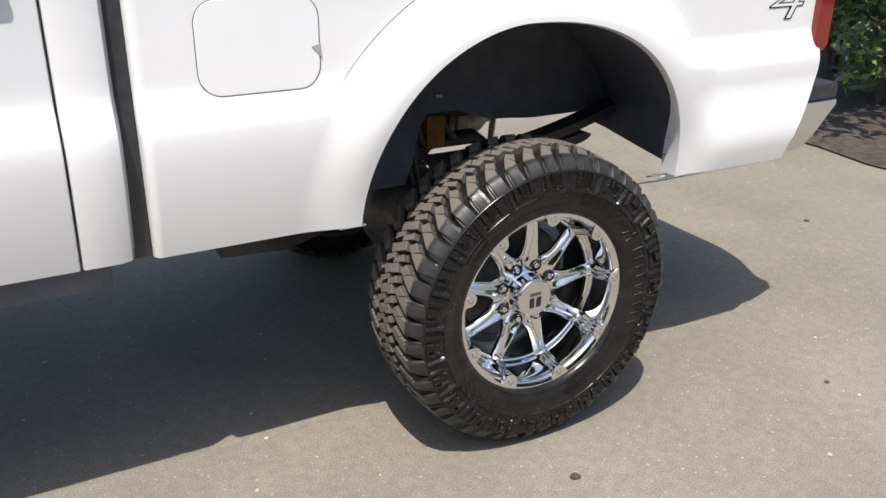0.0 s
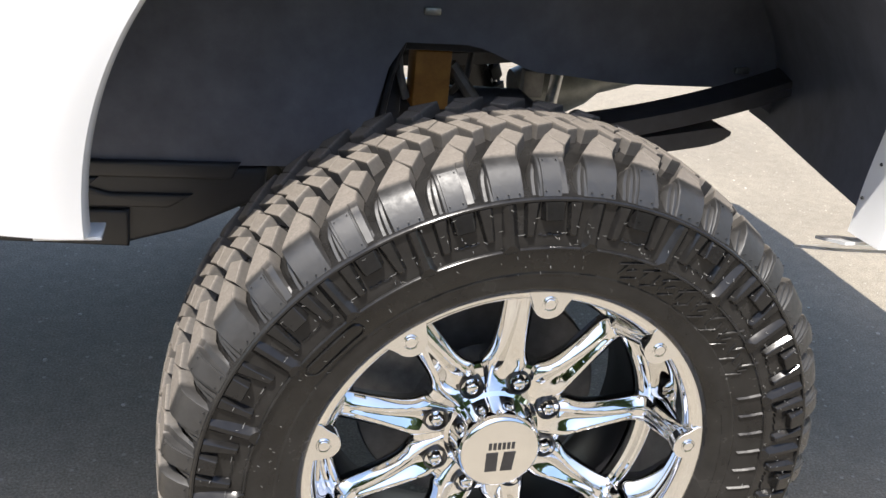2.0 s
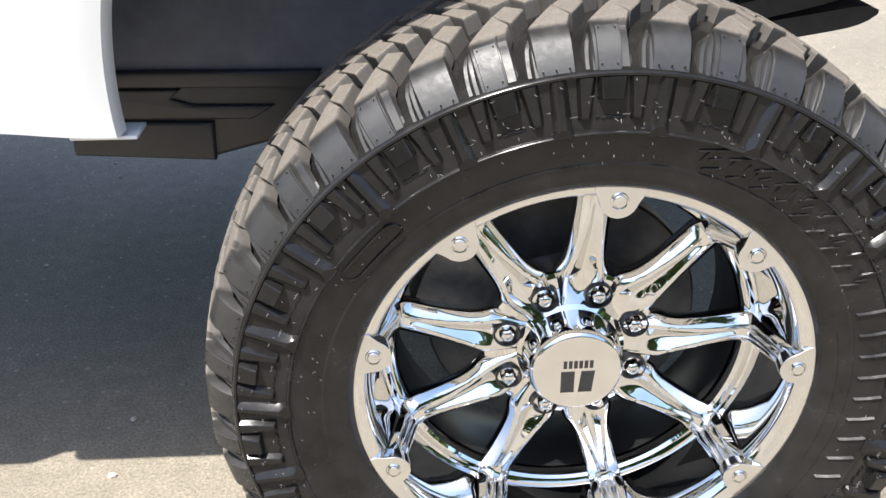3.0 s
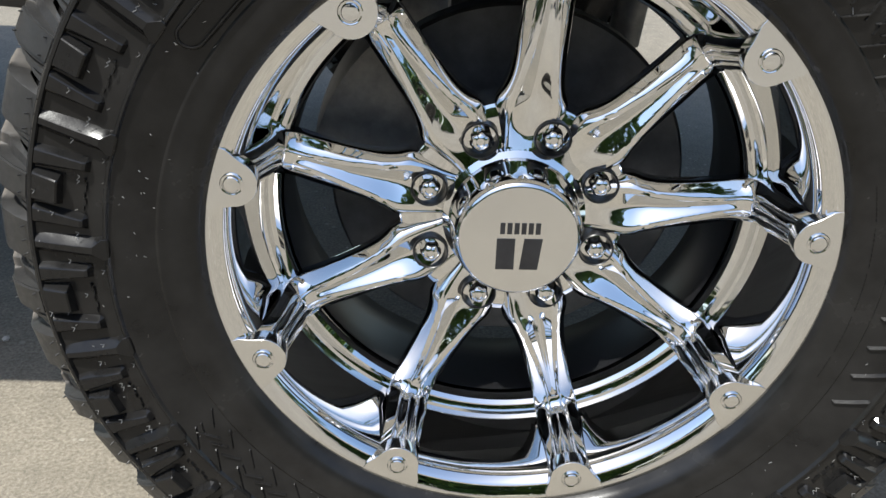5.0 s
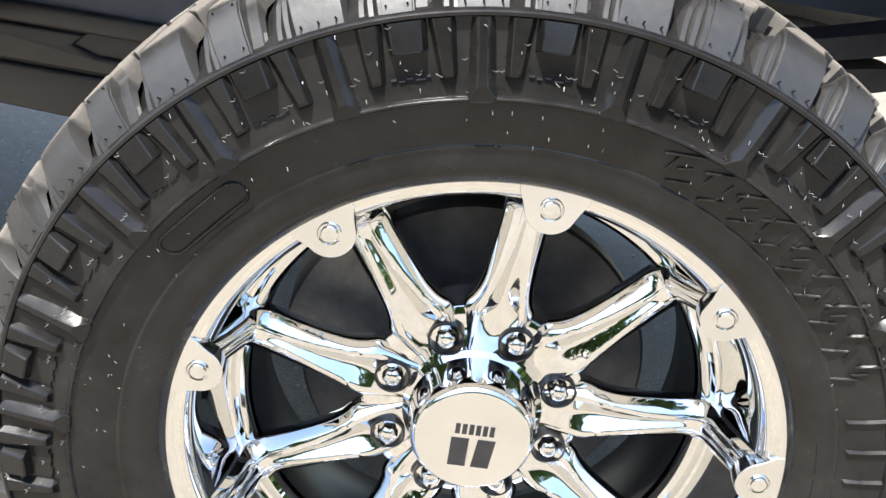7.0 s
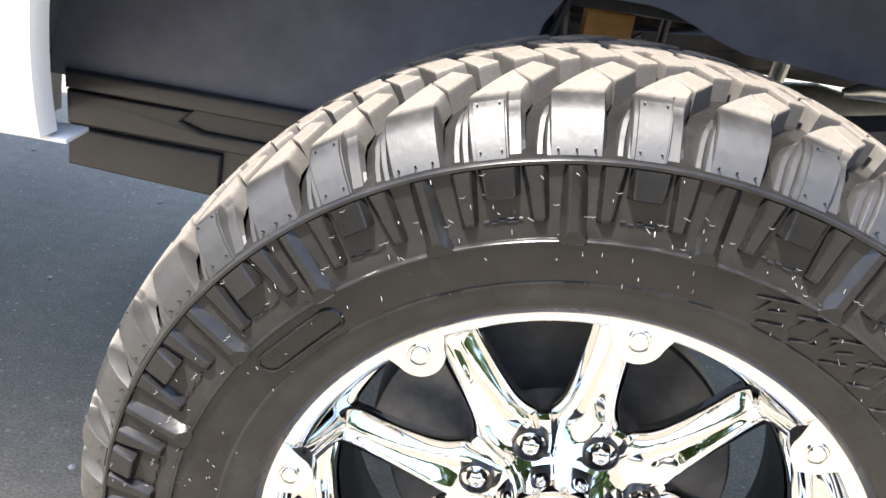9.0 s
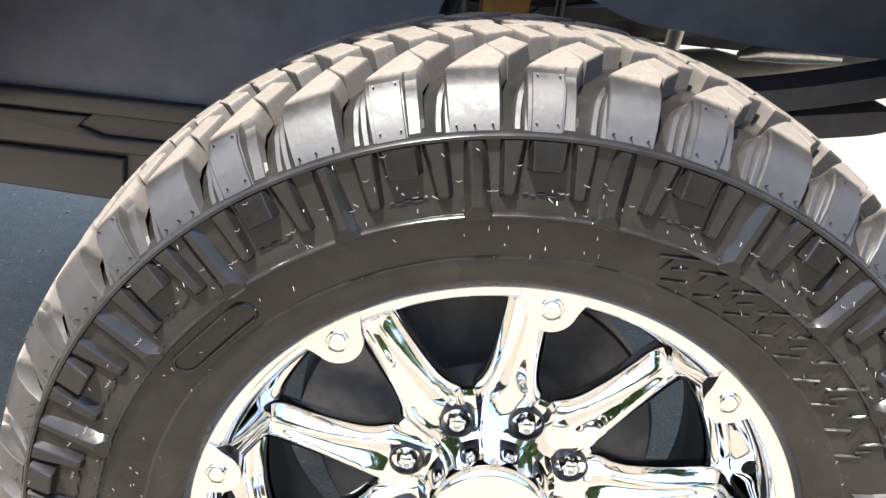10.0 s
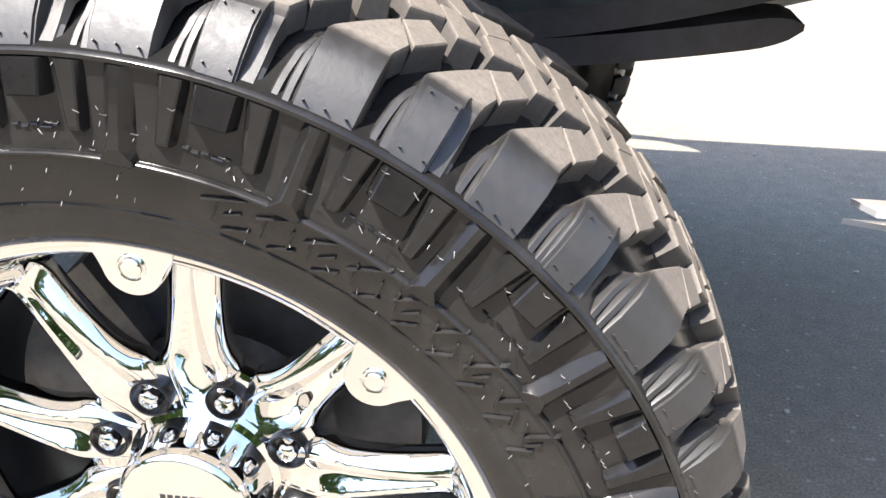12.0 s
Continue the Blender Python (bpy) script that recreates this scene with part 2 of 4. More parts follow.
# ---- ground ----
def make_ground():
    bm = bmesh.new()
    bmesh.ops.create_grid(bm, x_segments=8, y_segments=8, size=300)
    ob = part("ground", bm, ASPHALT, smooth=False)
    tagged(ob, "sun-bleached sandy grey asphalt, rough and speckled", "ground", kind="structure")
    rng = random.Random(4)
    bm = bmesh.new()
    for i in range(420):
        x, y = rng.uniform(-2.2, 4.5), rng.uniform(-0.9, 3.0)
        s = rng.choice((0.002, 0.003, 0.004, 0.006)) * rng.uniform(0.7, 1.3)
        r = bmesh.ops.create_icosphere(bm, subdivisions=1, radius=s)
        for v in r["verts"]:
            v.co = Vector((v.co.x * rng.uniform(0.8, 1.3) + x, v.co.y + y, v.co.z * 0.6 + s * 0.35))
    tagged(part("grit", bm, mottled("pale_grit", (0.3, 0.27, 0.23), (0.6, 0.57, 0.52), 0.9, 9), smooth=False),
           "pale loose grit scattered on the asphalt", "grit", kind="stuff")
    for x, y, s in ((-0.02, -0.22, 0.013), (1.02, -0.2, 0.008), (-0.4, -0.35, 0.007), (2.2, 0.9, 0.012)):
        bm = bmesh.new()
        r = bmesh.ops.create_icosphere(bm, subdivisions=2, radius=s)
        for v in r["verts"]:
            v.co = Vector((x, y, s * 0.3)) + Vector((v.co.x * 1.3, v.co.y, v.co.z * 0.5)) * (1 + 0.3 * noise.noise(v.co * 90))
        tagged(part("pebble", bm, SOIL), "small dark pebble lying on the asphalt", "pebble", group="pebbles")


make_ground()

# ---- pickup truck ----
ZC = 0.44            # height of the axle
AXLE = 0.89          # half the distance between the outer wheel faces
PHASE = 5.7          # turn of the wheel on its axle
truck = tagged(new("pickup_truck"), "white lifted pickup truck parked on asphalt, chrome wheels, muddy-terrain tyres", "pickup truck")


# body side: the bed's outer skin with its flared wheel arch
ARCH_X, ARCH_FRONT, ARCH_REAR, ARCH_H, BED_LOW = -0.03, 0.474, 0.541, 0.474, 0.73
BED_FRONT, BED_REAR, BED_TOP = -0.995, 1.065, 1.40


def arch_point(u, grow=0.0):
    """The arch's edge, from the front foot (u 0) over the top to the rear foot (u 1)."""
    a = math.pi * (1 - u)
    c, s = math.cos(a), math.sin(a)
    n = 1.87 if c < 0 else 2.35
    width = ARCH_FRONT if c < 0 else ARCH_REAR
    x = math.copysign(abs(c) ** (2 / n), c)
    return ARCH_X + x * (width + grow), BED_LOW + max(0.0, s) ** (2 / n) * (ARCH_H + grow)


FLARE = 0.162


def side_y(x, z, d=1.0):
    """Depth of the body's side skin, d from the arch's edge: flat above, a soft shelf, a fuller lower part that tucks under, and the flare."""
    shelf = smoothstep(1.12, 1.02, z)
    tuck = max(0.0, (1.0 - z) / 0.27) ** 1.55
    rear = smoothstep(0.2, 0.5, x)
    y = 0.108 - 0.036 * shelf + 0.046 * tuck - 0.055 * rear * smoothstep(0.98, 0.78, z)
    if d > FLARE + 0.001:
        return y
    rim_y = 0.062 - 0.05 * smoothstep(0.72, 1.2, z) + 0.033 * tuck * (1 - 0.6 * rear)
    foot = y - 0.009 * smoothstep(1.0, 1.1, z)
    if d > FLARE - 0.0005:
        return y + 0.007 * smoothstep(1.04, 1.12, z)      # the groove where the flare meets the panel
    s = smoothstep(0.012, FLARE, d)
    return rim_y + (foot - rim_y) * s


def lean_out(x, z, d=0.0):
    """The flare's top edge stands further out and forward."""
    w = smoothstep(0.72, 1.2, z) * smoothstep(FLARE, 0.0, d)
    return x - 0.03 * w, z + 0.008 * w


def make_bed_side():
    bm = bmesh.new()
    nu, n_flare, n_panel = 200, 18, 34
    def rear_edge(z):
        return BED_REAR - 0.115 * smoothstep(1.0, 0.72, z)
    corner = 0.245, 0.735     # shares of the outer outline: front edge, top, rear edge
    rows = []
    for i in range(nu + 1):
        u = i / nu
        if u < corner[0]:
            ox, oz = BED_FRONT, BED_LOW + (BED_TOP - BED_LOW) * u / corner[0]
        elif u < corner[1]:
            ox, oz = BED_FRONT + (BED_REAR - BED_FRONT) * (u - corner[0]) / (corner[1] - corner[0]), BED_TOP
        else:
            oz = BED_TOP - (BED_TOP - BED_LOW) * (u - corner[1]) / (1 - corner[1])
            ox = rear_edge(oz)
        row = []
        for j in range(n_flare + 1):
            d = FLARE if j == n_flare else (FLARE - 0.003) * j / (n_flare - 1)
            x, z = arch_point(u, d)
            y = side_y(x, z, d)
            x, z = lean_out(x, z, d)
            row.append(bm.verts.new((x, y, z)))
        ax, az = arch_point(u, FLARE + 0.003)
        for j in range(n_panel + 1):
            s = j / n_panel
            x, z = ax + (ox - ax) * s, az + (oz - az) * s
            row.append(bm.verts.new((x, side_y(x, z), z)))
        rows.append(row)
    ns = n_flare + n_panel + 1
    for a, b in zip(rows, rows[1:]):
        for j in range(ns):
            bm.faces.new((a[j], a[j + 1], b[j + 1], b[j]))
    # the rolled lip of the arch
    lips = [[r[0] for r in rows]]
    for inward, back in ((0.002, 0.004), (0.004, 0.01), (0.005, 0.021)):
        lip = []
        for i in range(nu + 1):
            x, z = lean_out(*arch_point(i / nu))
            deep = 1 + 1.9 * smoothstep(0.3, 0.5, x) * smoothstep(1.0, 0.78, z)
            cx, cz = ARCH_X - x, BED_LOW + 0.12 - z
            l = math.hypot(cx, cz)
            lip.append(bm.verts.new((x + cx / l * inward, rows[i][0].co.y + back * deep, max(BED_LOW, z + cz / l * inward))))
        lips.append(lip)
    for a, b in zip(lips, lips[1:]):
        for i in range(nu):
            bm.faces.new((a[i], a[i + 1], b[i + 1], b[i]))
    for v in bm.verts:
        v.co.z -= 0.014 * smoothstep(0.15, 0.45, v.co.x) * smoothstep(0.86, BED_LOW, v.co.z)
    # folded lower flange, front edge and rear edge turned in
    for row in (rows[0], rows[-1]):
        fold = [bm.verts.new((v.co.x, v.co.y + 0.026, v.co.z - 0.002)) for v in row]
        for k in range(len(row) - 1):
            bm.faces.new((row[k], row[k + 1], fold[k + 1], fold[k]))
    edge = sorted({r[-1] for r in rows if abs(r[-1].co.x - BED_FRONT) < 1e-5}, key=lambda v: v.co.z)
    fold1 = [bm.verts.new((v.co.x - 0.012, v.co.y + 0.012, v.co.z)) for v in edge]
    fold2 = [bm.verts.new((v.co.x - 0.012, v.co.y + 0.12, v.co.z)) for v in edge]
    for p, q in ((edge, fold1), (fold1, fold2)):
        for k in range(len(edge) - 1):
            bm.faces.new((p[k], p[k + 1], q[k + 1], q[k]))
    edge = [r[-1] for i, r in enumerate(rows) if i / nu >= corner[1]]
    fold1 = [bm.verts.new((v.co.x + 0.008, v.co.y + 0.01, v.co.z)) for v in edge]
    fold2 = [bm.verts.new((v.co.x + 0.008, v.co.y + 0.12, v.co.z)) for v in edge]
    for p, q in ((edge, fold1), (fold1, fold2)):
        for k in range(len(edge) - 1):
            bm.faces.new((p[k], p[k + 1], q[k + 1], q[k]))
    return bm


bed_side = part("bed_side", make_bed_side(), PAINT, truck, "glossy white bed side with flared wheel arch", angle=50)
far_side = new("bed_side", bed_side.data)
far_side.parent = truck
far_side.matrix_basis = Matrix.Translation((0, 2 * AXLE, 0)) @ Matrix.Diagonal((1, -1, 1, 1))


def make_box_part(name, lo, hi, material_, label="", bevel=0.01, parent=truck):
    bm = bmesh.new()
    add_box(bm, lo, hi, bevel)
    return part(name, bm, material_, parent, label)


# folded flanges under the skin behind the arch
def make_flange(corners, thick=0.005):
    bm = bmesh.new()
    rings = [[bm.verts.new((x, y, z + up)) for x, y, z in corners] for up in (0.0, thick)]
    n = len(corners)
    for k in range(n):
        bm.faces.new((rings[0][k], rings[0][(k + 1) % n], rings[1][(k + 1) % n], rings[1][k]))
    bm.faces.new(rings[0]), bm.faces.new(rings[1])
    bmesh.ops.recalc_face_normals(bm, faces=bm.faces)
    return bm


part("lower_flange", make_flange([(0.494, 0.118, 0.703), (0.5, 0.19, 0.681), (0.535, 0.19, 0.681), (0.56, 0.12, 0.703)]), PAINT, truck, "thin white folded flange", smooth=False)
part("lower_flange", make_flange([(0.52, 0.258, 0.634), (0.535, 0.18, 0.664), (0.57, 0.1, 0.697), (0.86, 0.085, 0.705), (0.86, 0.2, 0.68), (0.6, 0.258, 0.634)]), PAINT, truck, "thin white folded flange", smooth=False)
bm = bmesh.new()
add_box(bm, (-0.56, 0.108, 0.7225), (-0.487, 0.15, 0.7275), 0.002)
part("lower_flange", bm, PAINT, truck, "thin white folded flange")
make_box_part("bed_floor", (-1.0, 0.61, 0.99), (1.05, 2 * AXLE - 0.61, 1.03), LINER, "dark underside of the bed")
make_box_part("bed_floor", (-1.0, 0.13, 0.99), (-0.57, 0.609, 1.03), LINER, "dark underside of the bed")
# unseen slab, added to stop sunlight leaking past the well liner
make_box_part("well_sun_block", (-0.6, 0.125, 1.255), (0.66, 0.615, 1.285), LINER, "unseen dark slab over the wheel well, keeps the sun out")
make_box_part("bed_floor", (0.6, 0.13, 0.95), (1.05, 0.609, 1.03), LINER, "dark underside of the bed")
make_box_part("bed_floor", (-1.0, 2 * AXLE - 0.609, 0.99), (1.05, 2 * AXLE - 0.13, 1.2), LINER, "dark underside of the bed")
make_box_part("tailgate", (1.035, 0.14, 0.98), (1.075, 2 * AXLE - 0.14, 1.4), PAINT, "white tailgate", 0.012)
make_box_part("bed_front_panel", (-1.0, 0.14, 0.85), (-0.97, 2 * AXLE - 0.14, 1.4), PAINT, "", 0.008)


# cab side with its rear door and corner
def cab_y(z):
    return 0.1 - 0.03 * smoothstep(1.12, 1.02, z) + 0.044 * max(0.0, (1.0 - z) / 0.27) ** 1.55


def make_cab_panel(x0, x1, z0, z1, round_front=0.01, round_rear=0.01):
    bm = bmesh.new()
    xs = [(x0, 0.05), (x0, round_front)] + [(x0 + round_front * 0.3, round_front * 0.3), (x0 + round_front, 0)]
    xs += [(x1 - round_rear, 0), (x1 - round_rear * 0.3, round_rear * 0.3), (x1, round_rear), (x1, 0.06)]
    rows = []
    for i in range(37):
        z = z0 + (z1 - z0) * i / 36
        rows.append([bm.verts.new((x, cab_y(z) + dy, z)) for x, dy in xs])
    for a, b in zip(rows, rows[1:]):
        for k in range(len(xs) - 1):
            bm.faces.new((a[k], a[k + 1], b[k + 1], b[k]))
    fold = [bm.verts.new((v.co.x, v.co.y + 0.06, v.co.z)) for v in rows[0]]
    for k in range(len(xs) - 1):
        bm.faces.new((rows[0][k], rows[0][k + 1], fold[k + 1], fold[k]))
    return bm


part("cab_corner", make_cab_panel(-1.162, -1.046, 0.735, 1.75, 0.006, 0.035), PAINT, truck, "white rear cab corner")
rear_door = part("rear_door", make_cab_panel(-2.15, -1.168, 0.735, 1.75, 0.006, 0.006), PAINT, truck, "white rear cab door")
make_box_part("door_handle", (-1.42, 0.062, 1.36), (-1.235, 0.1, 1.4), BLACK_PLASTIC, "black door handle", 0.012, rear_door)
part("front_door", make_cab_panel(-3.1, -2.156, 0.735, 1.75, 0.006, 0.006), PAINT, truck, "white front cab door")
make_box_part("cab_shell", (-3.1, 0.17, 0.72), (-1.09, 2 * AXLE - 0.06, 1.9), PAINT, "white cab behind the doors", 0.05)
# the open gap's shade is made as a solid black strip
make_box_part("gap_shade", (-1.07, 0.14, 0.73), (-1.008, 0.2, 1.6), BLACK_PLASTIC, "black strip standing for the shade in the gap between cab and bed", 0.004)
make_box_part("cab_floor", (-3.1, 0.16, 0.66), (-1.1, 2 * AXLE - 0.16, 0.735), LINER, "dark underside of the cab")


# fuel door
def rounded_outline(x0, x1, z0, z1, r, steps=7):
    out = []
    for cx, cz, a0 in ((x1 - r, z1 - r, 0), (x0 + r, z1 - r, 90), (x0 + r, z0 + r, 180), (x1 - r, z0 + r, 270)):
        out += [(cx + r * math.cos(radians(a0 + 90 * k / steps)), cz + r * math.sin(radians(a0 + 90 * k / steps))) for k in range(steps + 1)]
    return out


def make_fuel_door():
    bm = bmesh.new()
    x0, x1, z0, z1 = -0.871, -0.59, 1.091, 1.297
    def ring(shrink, out, r):
        return [bm.verts.new((x, side_y(x, z) - out, z)) for x, z in rounded_outline(x0 + shrink, x1 - shrink, z0 + shrink, z1 - shrink, r)]
    a, b, c = ring(0.0, -0.004, 0.05), ring(0.0004, 0.0012, 0.0496), ring(0.0016, 0.0019, 0.0484)
    n = len(a)
    for p, q in ((a, b), (b, c)):
        for k in range(n):
            bm.faces.new((p[k], p[(k + 1) % n], q[(k + 1) % n], q[k]))
    bm.faces.new(c)
    return bm


fuel_door = part("fuel_door", make_fuel_door(), PAINT, truck, "white fuel filler door", angle=8)
bm = bmesh.new()
outline = rounded_outline(-0.871, -0.59, 1.091, 1.297, 0.05)
wide = rounded_outline(-0.873, -0.588, 1.089, 1.299, 0.052)
ring_a = [bm.verts.new((x, side_y(x, z) - 0.0012, z)) for x, z in outline]
ring_b = [bm.verts.new((x, side_y(x, z) - 0.0012, z)) for x, z in wide]
for k in range(len(ring_a)):
    bm.faces.new((ring_a[k], ring_a[(k + 1) % len(ring_a)], ring_b[(k + 1) % len(ring_a)], ring_b[k]))
part("seam", bm, STEEL, fuel_door, "dark gap round the fuel door")
bm = bmesh.new()
made = add_loft(bm, [[(x, y, z) for x, z in ((-0.609, 1.183), (-0.587, 1.188), (-0.585, 1.156))] for y in (0.112, 0.1042)])
bm.faces.new(made[-1])
part("finger_notch", bm, mottled("pale_grey_plastic", (0.3, 0.3, 0.3), (0.42, 0.42, 0.42), 0.5), fuel_door, "small grey finger notch", smooth=False)


# decal on the bed side
def make_decal():
    for name, size, y, mat in (("decal", 0.0, 0.1065, DARK_PAINT_AND_SHADE), ("decal", -0.0035, 0.1055, PAINT)):
        curve = bpy.data.curves.new("decal_text", "FONT")
        curve.body, curve.size, curve.shear, curve.offset, curve.extrude = "4", 0.165, 0.3, size, 0.0004
        tmp = bpy.data.objects.new("decal_text", curve)
        scene.collection.objects.link(tmp)
        bpy.context.view_layer.update()
        me = bpy.data.meshes.new_from_object(tmp.evaluated_get(bpy.context.evaluated_depsgraph_get()))
        bpy.data.objects.remove(tmp)
        me.materials.clear()
        me.materials.append(mat)
        ob = new(name, me)
        ob.parent = truck
        ob.matrix_basis = pose(0.82, y, 1.148, 90, 0, 0) @ Matrix.Diagonal((1.9, 1, 1, 1))
        tagged(ob, "outlined decal figure 4 on the white bed side")


make_decal()

# tail light and bumper
bm = bmesh.new()
outline = rounded_outline(1.046, 1.106, 1.04, 1.38, 0.027, 5)
rings = []
for shrink, y in ((0.0, 0.16), (0.0, 0.1), (0.004, 0.088), (0.014, 0.082)):
    rings.append([(x + (1.076 - x) * shrink * 12, y, z + (1.25 - z) * shrink * 3) for x, z in outline])
made = add_loft(bm, rings)
bm.faces.new(made[-1])
part("tail_light", bm, TAIL_RED, truck, "red tail light lens")


def make_bumper():
    bm = bmesh.new()
    outline = [(0.0, 0.0), (0.05, -0.012), (0.1, 0.0), (0.118, 0.03), (0.14, 0.13), (0.13, 0.142), (-0.03, 0.142)]
    rings = []
    for y, shift, grow in ((0.086, -0.06, 0.97), (0.088, -0.06, 0.99), (0.092, -0.058, 1.0), (0.2, -0.03, 1.0), (0.35, 0.04, 1.0), (0.5, 0.07, 1), (2 * AXLE - 0.5, 0.07, 1.0), (2 * AXLE - 0.16, 0.05, 1.0), (2 * AXLE - 0.09, -0.02, 1.0), (2 * AXLE - 0.1, -0.08, 0.98)):
        rings.append([(1.03 + shift + x * grow + z * 0.7, y, 0.735 + z * grow) for x, z in outline])
    made = add_loft(bm, rings)
    bm.faces.new(made[0]), bm.faces.new(made[-1])
    return bm


bumper = part("rear_bumper", make_bumper(), CHROME_FLAT, truck, "chrome rear step bumper", angle=25)
bm = bmesh.new()
add_box(bm, (1.03, 0.1, 0.876), (1.215, 2 * AXLE - 0.1, 0.93), 0.012)
part("step_pad", bm, BLACK_PLASTIC, bumper, "black plastic step pad")


# ---- wheel well and running gear ----
def make_well():
    bm = bmesh.new()
    n = 72
    rows = []
    for y, s in ((0.0, 0.0), (0.12, 0.06), (0.3, 0.35), (0.5, 0.7), (0.6, 0.88), (0.7, 1.0)):
        row = []
        for i in range(n + 1):
            u = i / n
            x, z = lean_out(*arch_point(u, 0.012))
            back = smoothstep(0.55, 0.95, u)
            front = smoothstep(0.45, 0.1, u)
            row.append(bm.verts.new((x + 0.15 * s * back - 0.3 * s * front, max(y, side_y(*arch_point(u), 0.0) + 0.014), z + 0.008 * smoothstep(0.86, 0.99, u) + (0.02 - 0.03 * back - 0.2 * front) * s)))
        rows.append(row)
    for a, b in zip(rows, rows[1:]):
        for k in range(n):
            bm.faces.new((a[k], a[k + 1], b[k + 1], b[k]))
    return bm


def make_inner_wall():
    """The bed's inner panel beside the frame, cut off above the axle."""
    bm = bmesh.new()
    top, low = [], []
    for i in range(61):
        x = -0.86 + 1.6 * i / 60
        z = 0.635 + 0.222 * smoothstep(-0.14, -0.065, x) - 0.045 * smoothstep(0.04, 0.2, x) - 0.012 * smoothstep(0.2, 0.36, x) - 0.5 * max(0.0, x - 0.56)
        low.append(z)
        top.append(x)
    rings = [[(x, 0.6, z), (x, 0.615, z), (x, 0.615, 1.2), (x, 0.6, 1.2)] for x, z in zip(top, low)]
    made = add_loft(bm, rings)
    bm.faces.new(made[0]), bm.faces.new(made[-1])
    return bm


part("inner_wall", make_inner_wall(), LINER, truck, "dark coated inner wall of the wheel well")
well = part("wheel_well", make_well(), LINER, truck, "dark coated wheel well liner", angle=60)
for x, z in ((0.57, 0.834), (-0.02, 0.911)):
    bm = bmesh.new()
    add_box(bm, (x - 0.014, 0.59, z - 0.006), (x + 0.014, 0.601, z + 0.006), 0.003)
    part("clip", bm, SCREW, well, "bright metal clip")
for x, y, z in ((0.4965, 0.1, 0.83), (0.498, 0.118, 0.775), (-0.4985, 0.106, 0.804)):
    bm = bmesh.new()
    bmesh.ops.create_uvsphere(bm, u_segments=8, v_segments=6, radius=0.0026, matrix=pose(x, y, z))
    part("arch_screw", bm, DARK_PAINT_AND_SHADE, bed_side)

bm = bmesh.new()
add_box(bm, (-1.0, 0.63, 0.836), (1.05, 0.7, 0.97), 0.012)
part("frame_rail", bm, BLACK_PLASTIC, truck, "black steel frame rail")
bm = bmesh.new()
add_box(bm, (-1.0, 2 * AXLE - 0.7, 0.82), (1.05, 2 * AXLE - 0.63, 0.97), 0.012)
part("frame_rail", bm, BLACK_PLASTIC, truck, "black steel frame rail")


def prism(bm, outline, y0, y1, bevel=0.006):
    """A block with the given outline of (x, z), from depth y0 to y1."""
    rings = [[bm.verts.new((x, y, z)) for x, z in outline] for y in (y0, y1)]
    n = len(outline)
    for k in range(n):
        bm.faces.new((rings[0][k], rings[0][(k + 1) % n], rings[1][(k + 1) % n], rings[1][k]))
    bm.faces.new(rings[0]), bm.faces.new(rings[1])
    bmesh.ops.recalc_face_normals(bm, faces=bm.faces)
    if bevel:
        edges = [e for e in bm.edges if sum(v in rings[0] for v in e.verts) == 2]
        bmesh.ops.bevel(bm, geom=edges, offset=bevel, segments=3, profile=0.5, affect="EDGES")
    return bm


TANK = mottled("satin_black_tank_plastic", (0.03, 0.03, 0.032), (0.044, 0.043, 0.045), 0.4, 9)
fuel_tank = part("fuel_tank", prism(bmesh.new(), [(-0.748, 0.503), (-0.52, 0.49), (-0.425, 0.514), (-0.29, 0.575), (-0.285, 0.63), (-0.748, 0.63)], 0.6, 1.1, 0.012),
                 TANK, truck, "black plastic tank ahead of the axle")
part("lower_rib", prism(bmesh.new(), [(-0.75, 0.502), (-0.518, 0.488), (-0.514, 0.556), (-0.75, 0.562)], 0.59, 0.606), TANK, fuel_tank)
part("middle_rib", prism(bmesh.new(), [(-0.75, 0.565), (-0.45, 0.559), (-0.41, 0.583), (-0.545, 0.586), (-0.578, 0.597), (-0.56, 0.613), (-0.75, 0.616)], 0.592, 0.606), TANK, fuel_tank)
part("upper_rib", prism(bmesh.new(), [(-0.75, 0.619), (-0.345, 0.612), (-0.33, 0.642), (-0.75, 0.647)], 0.588, 0.599, 0.007), TANK, fuel_tank)

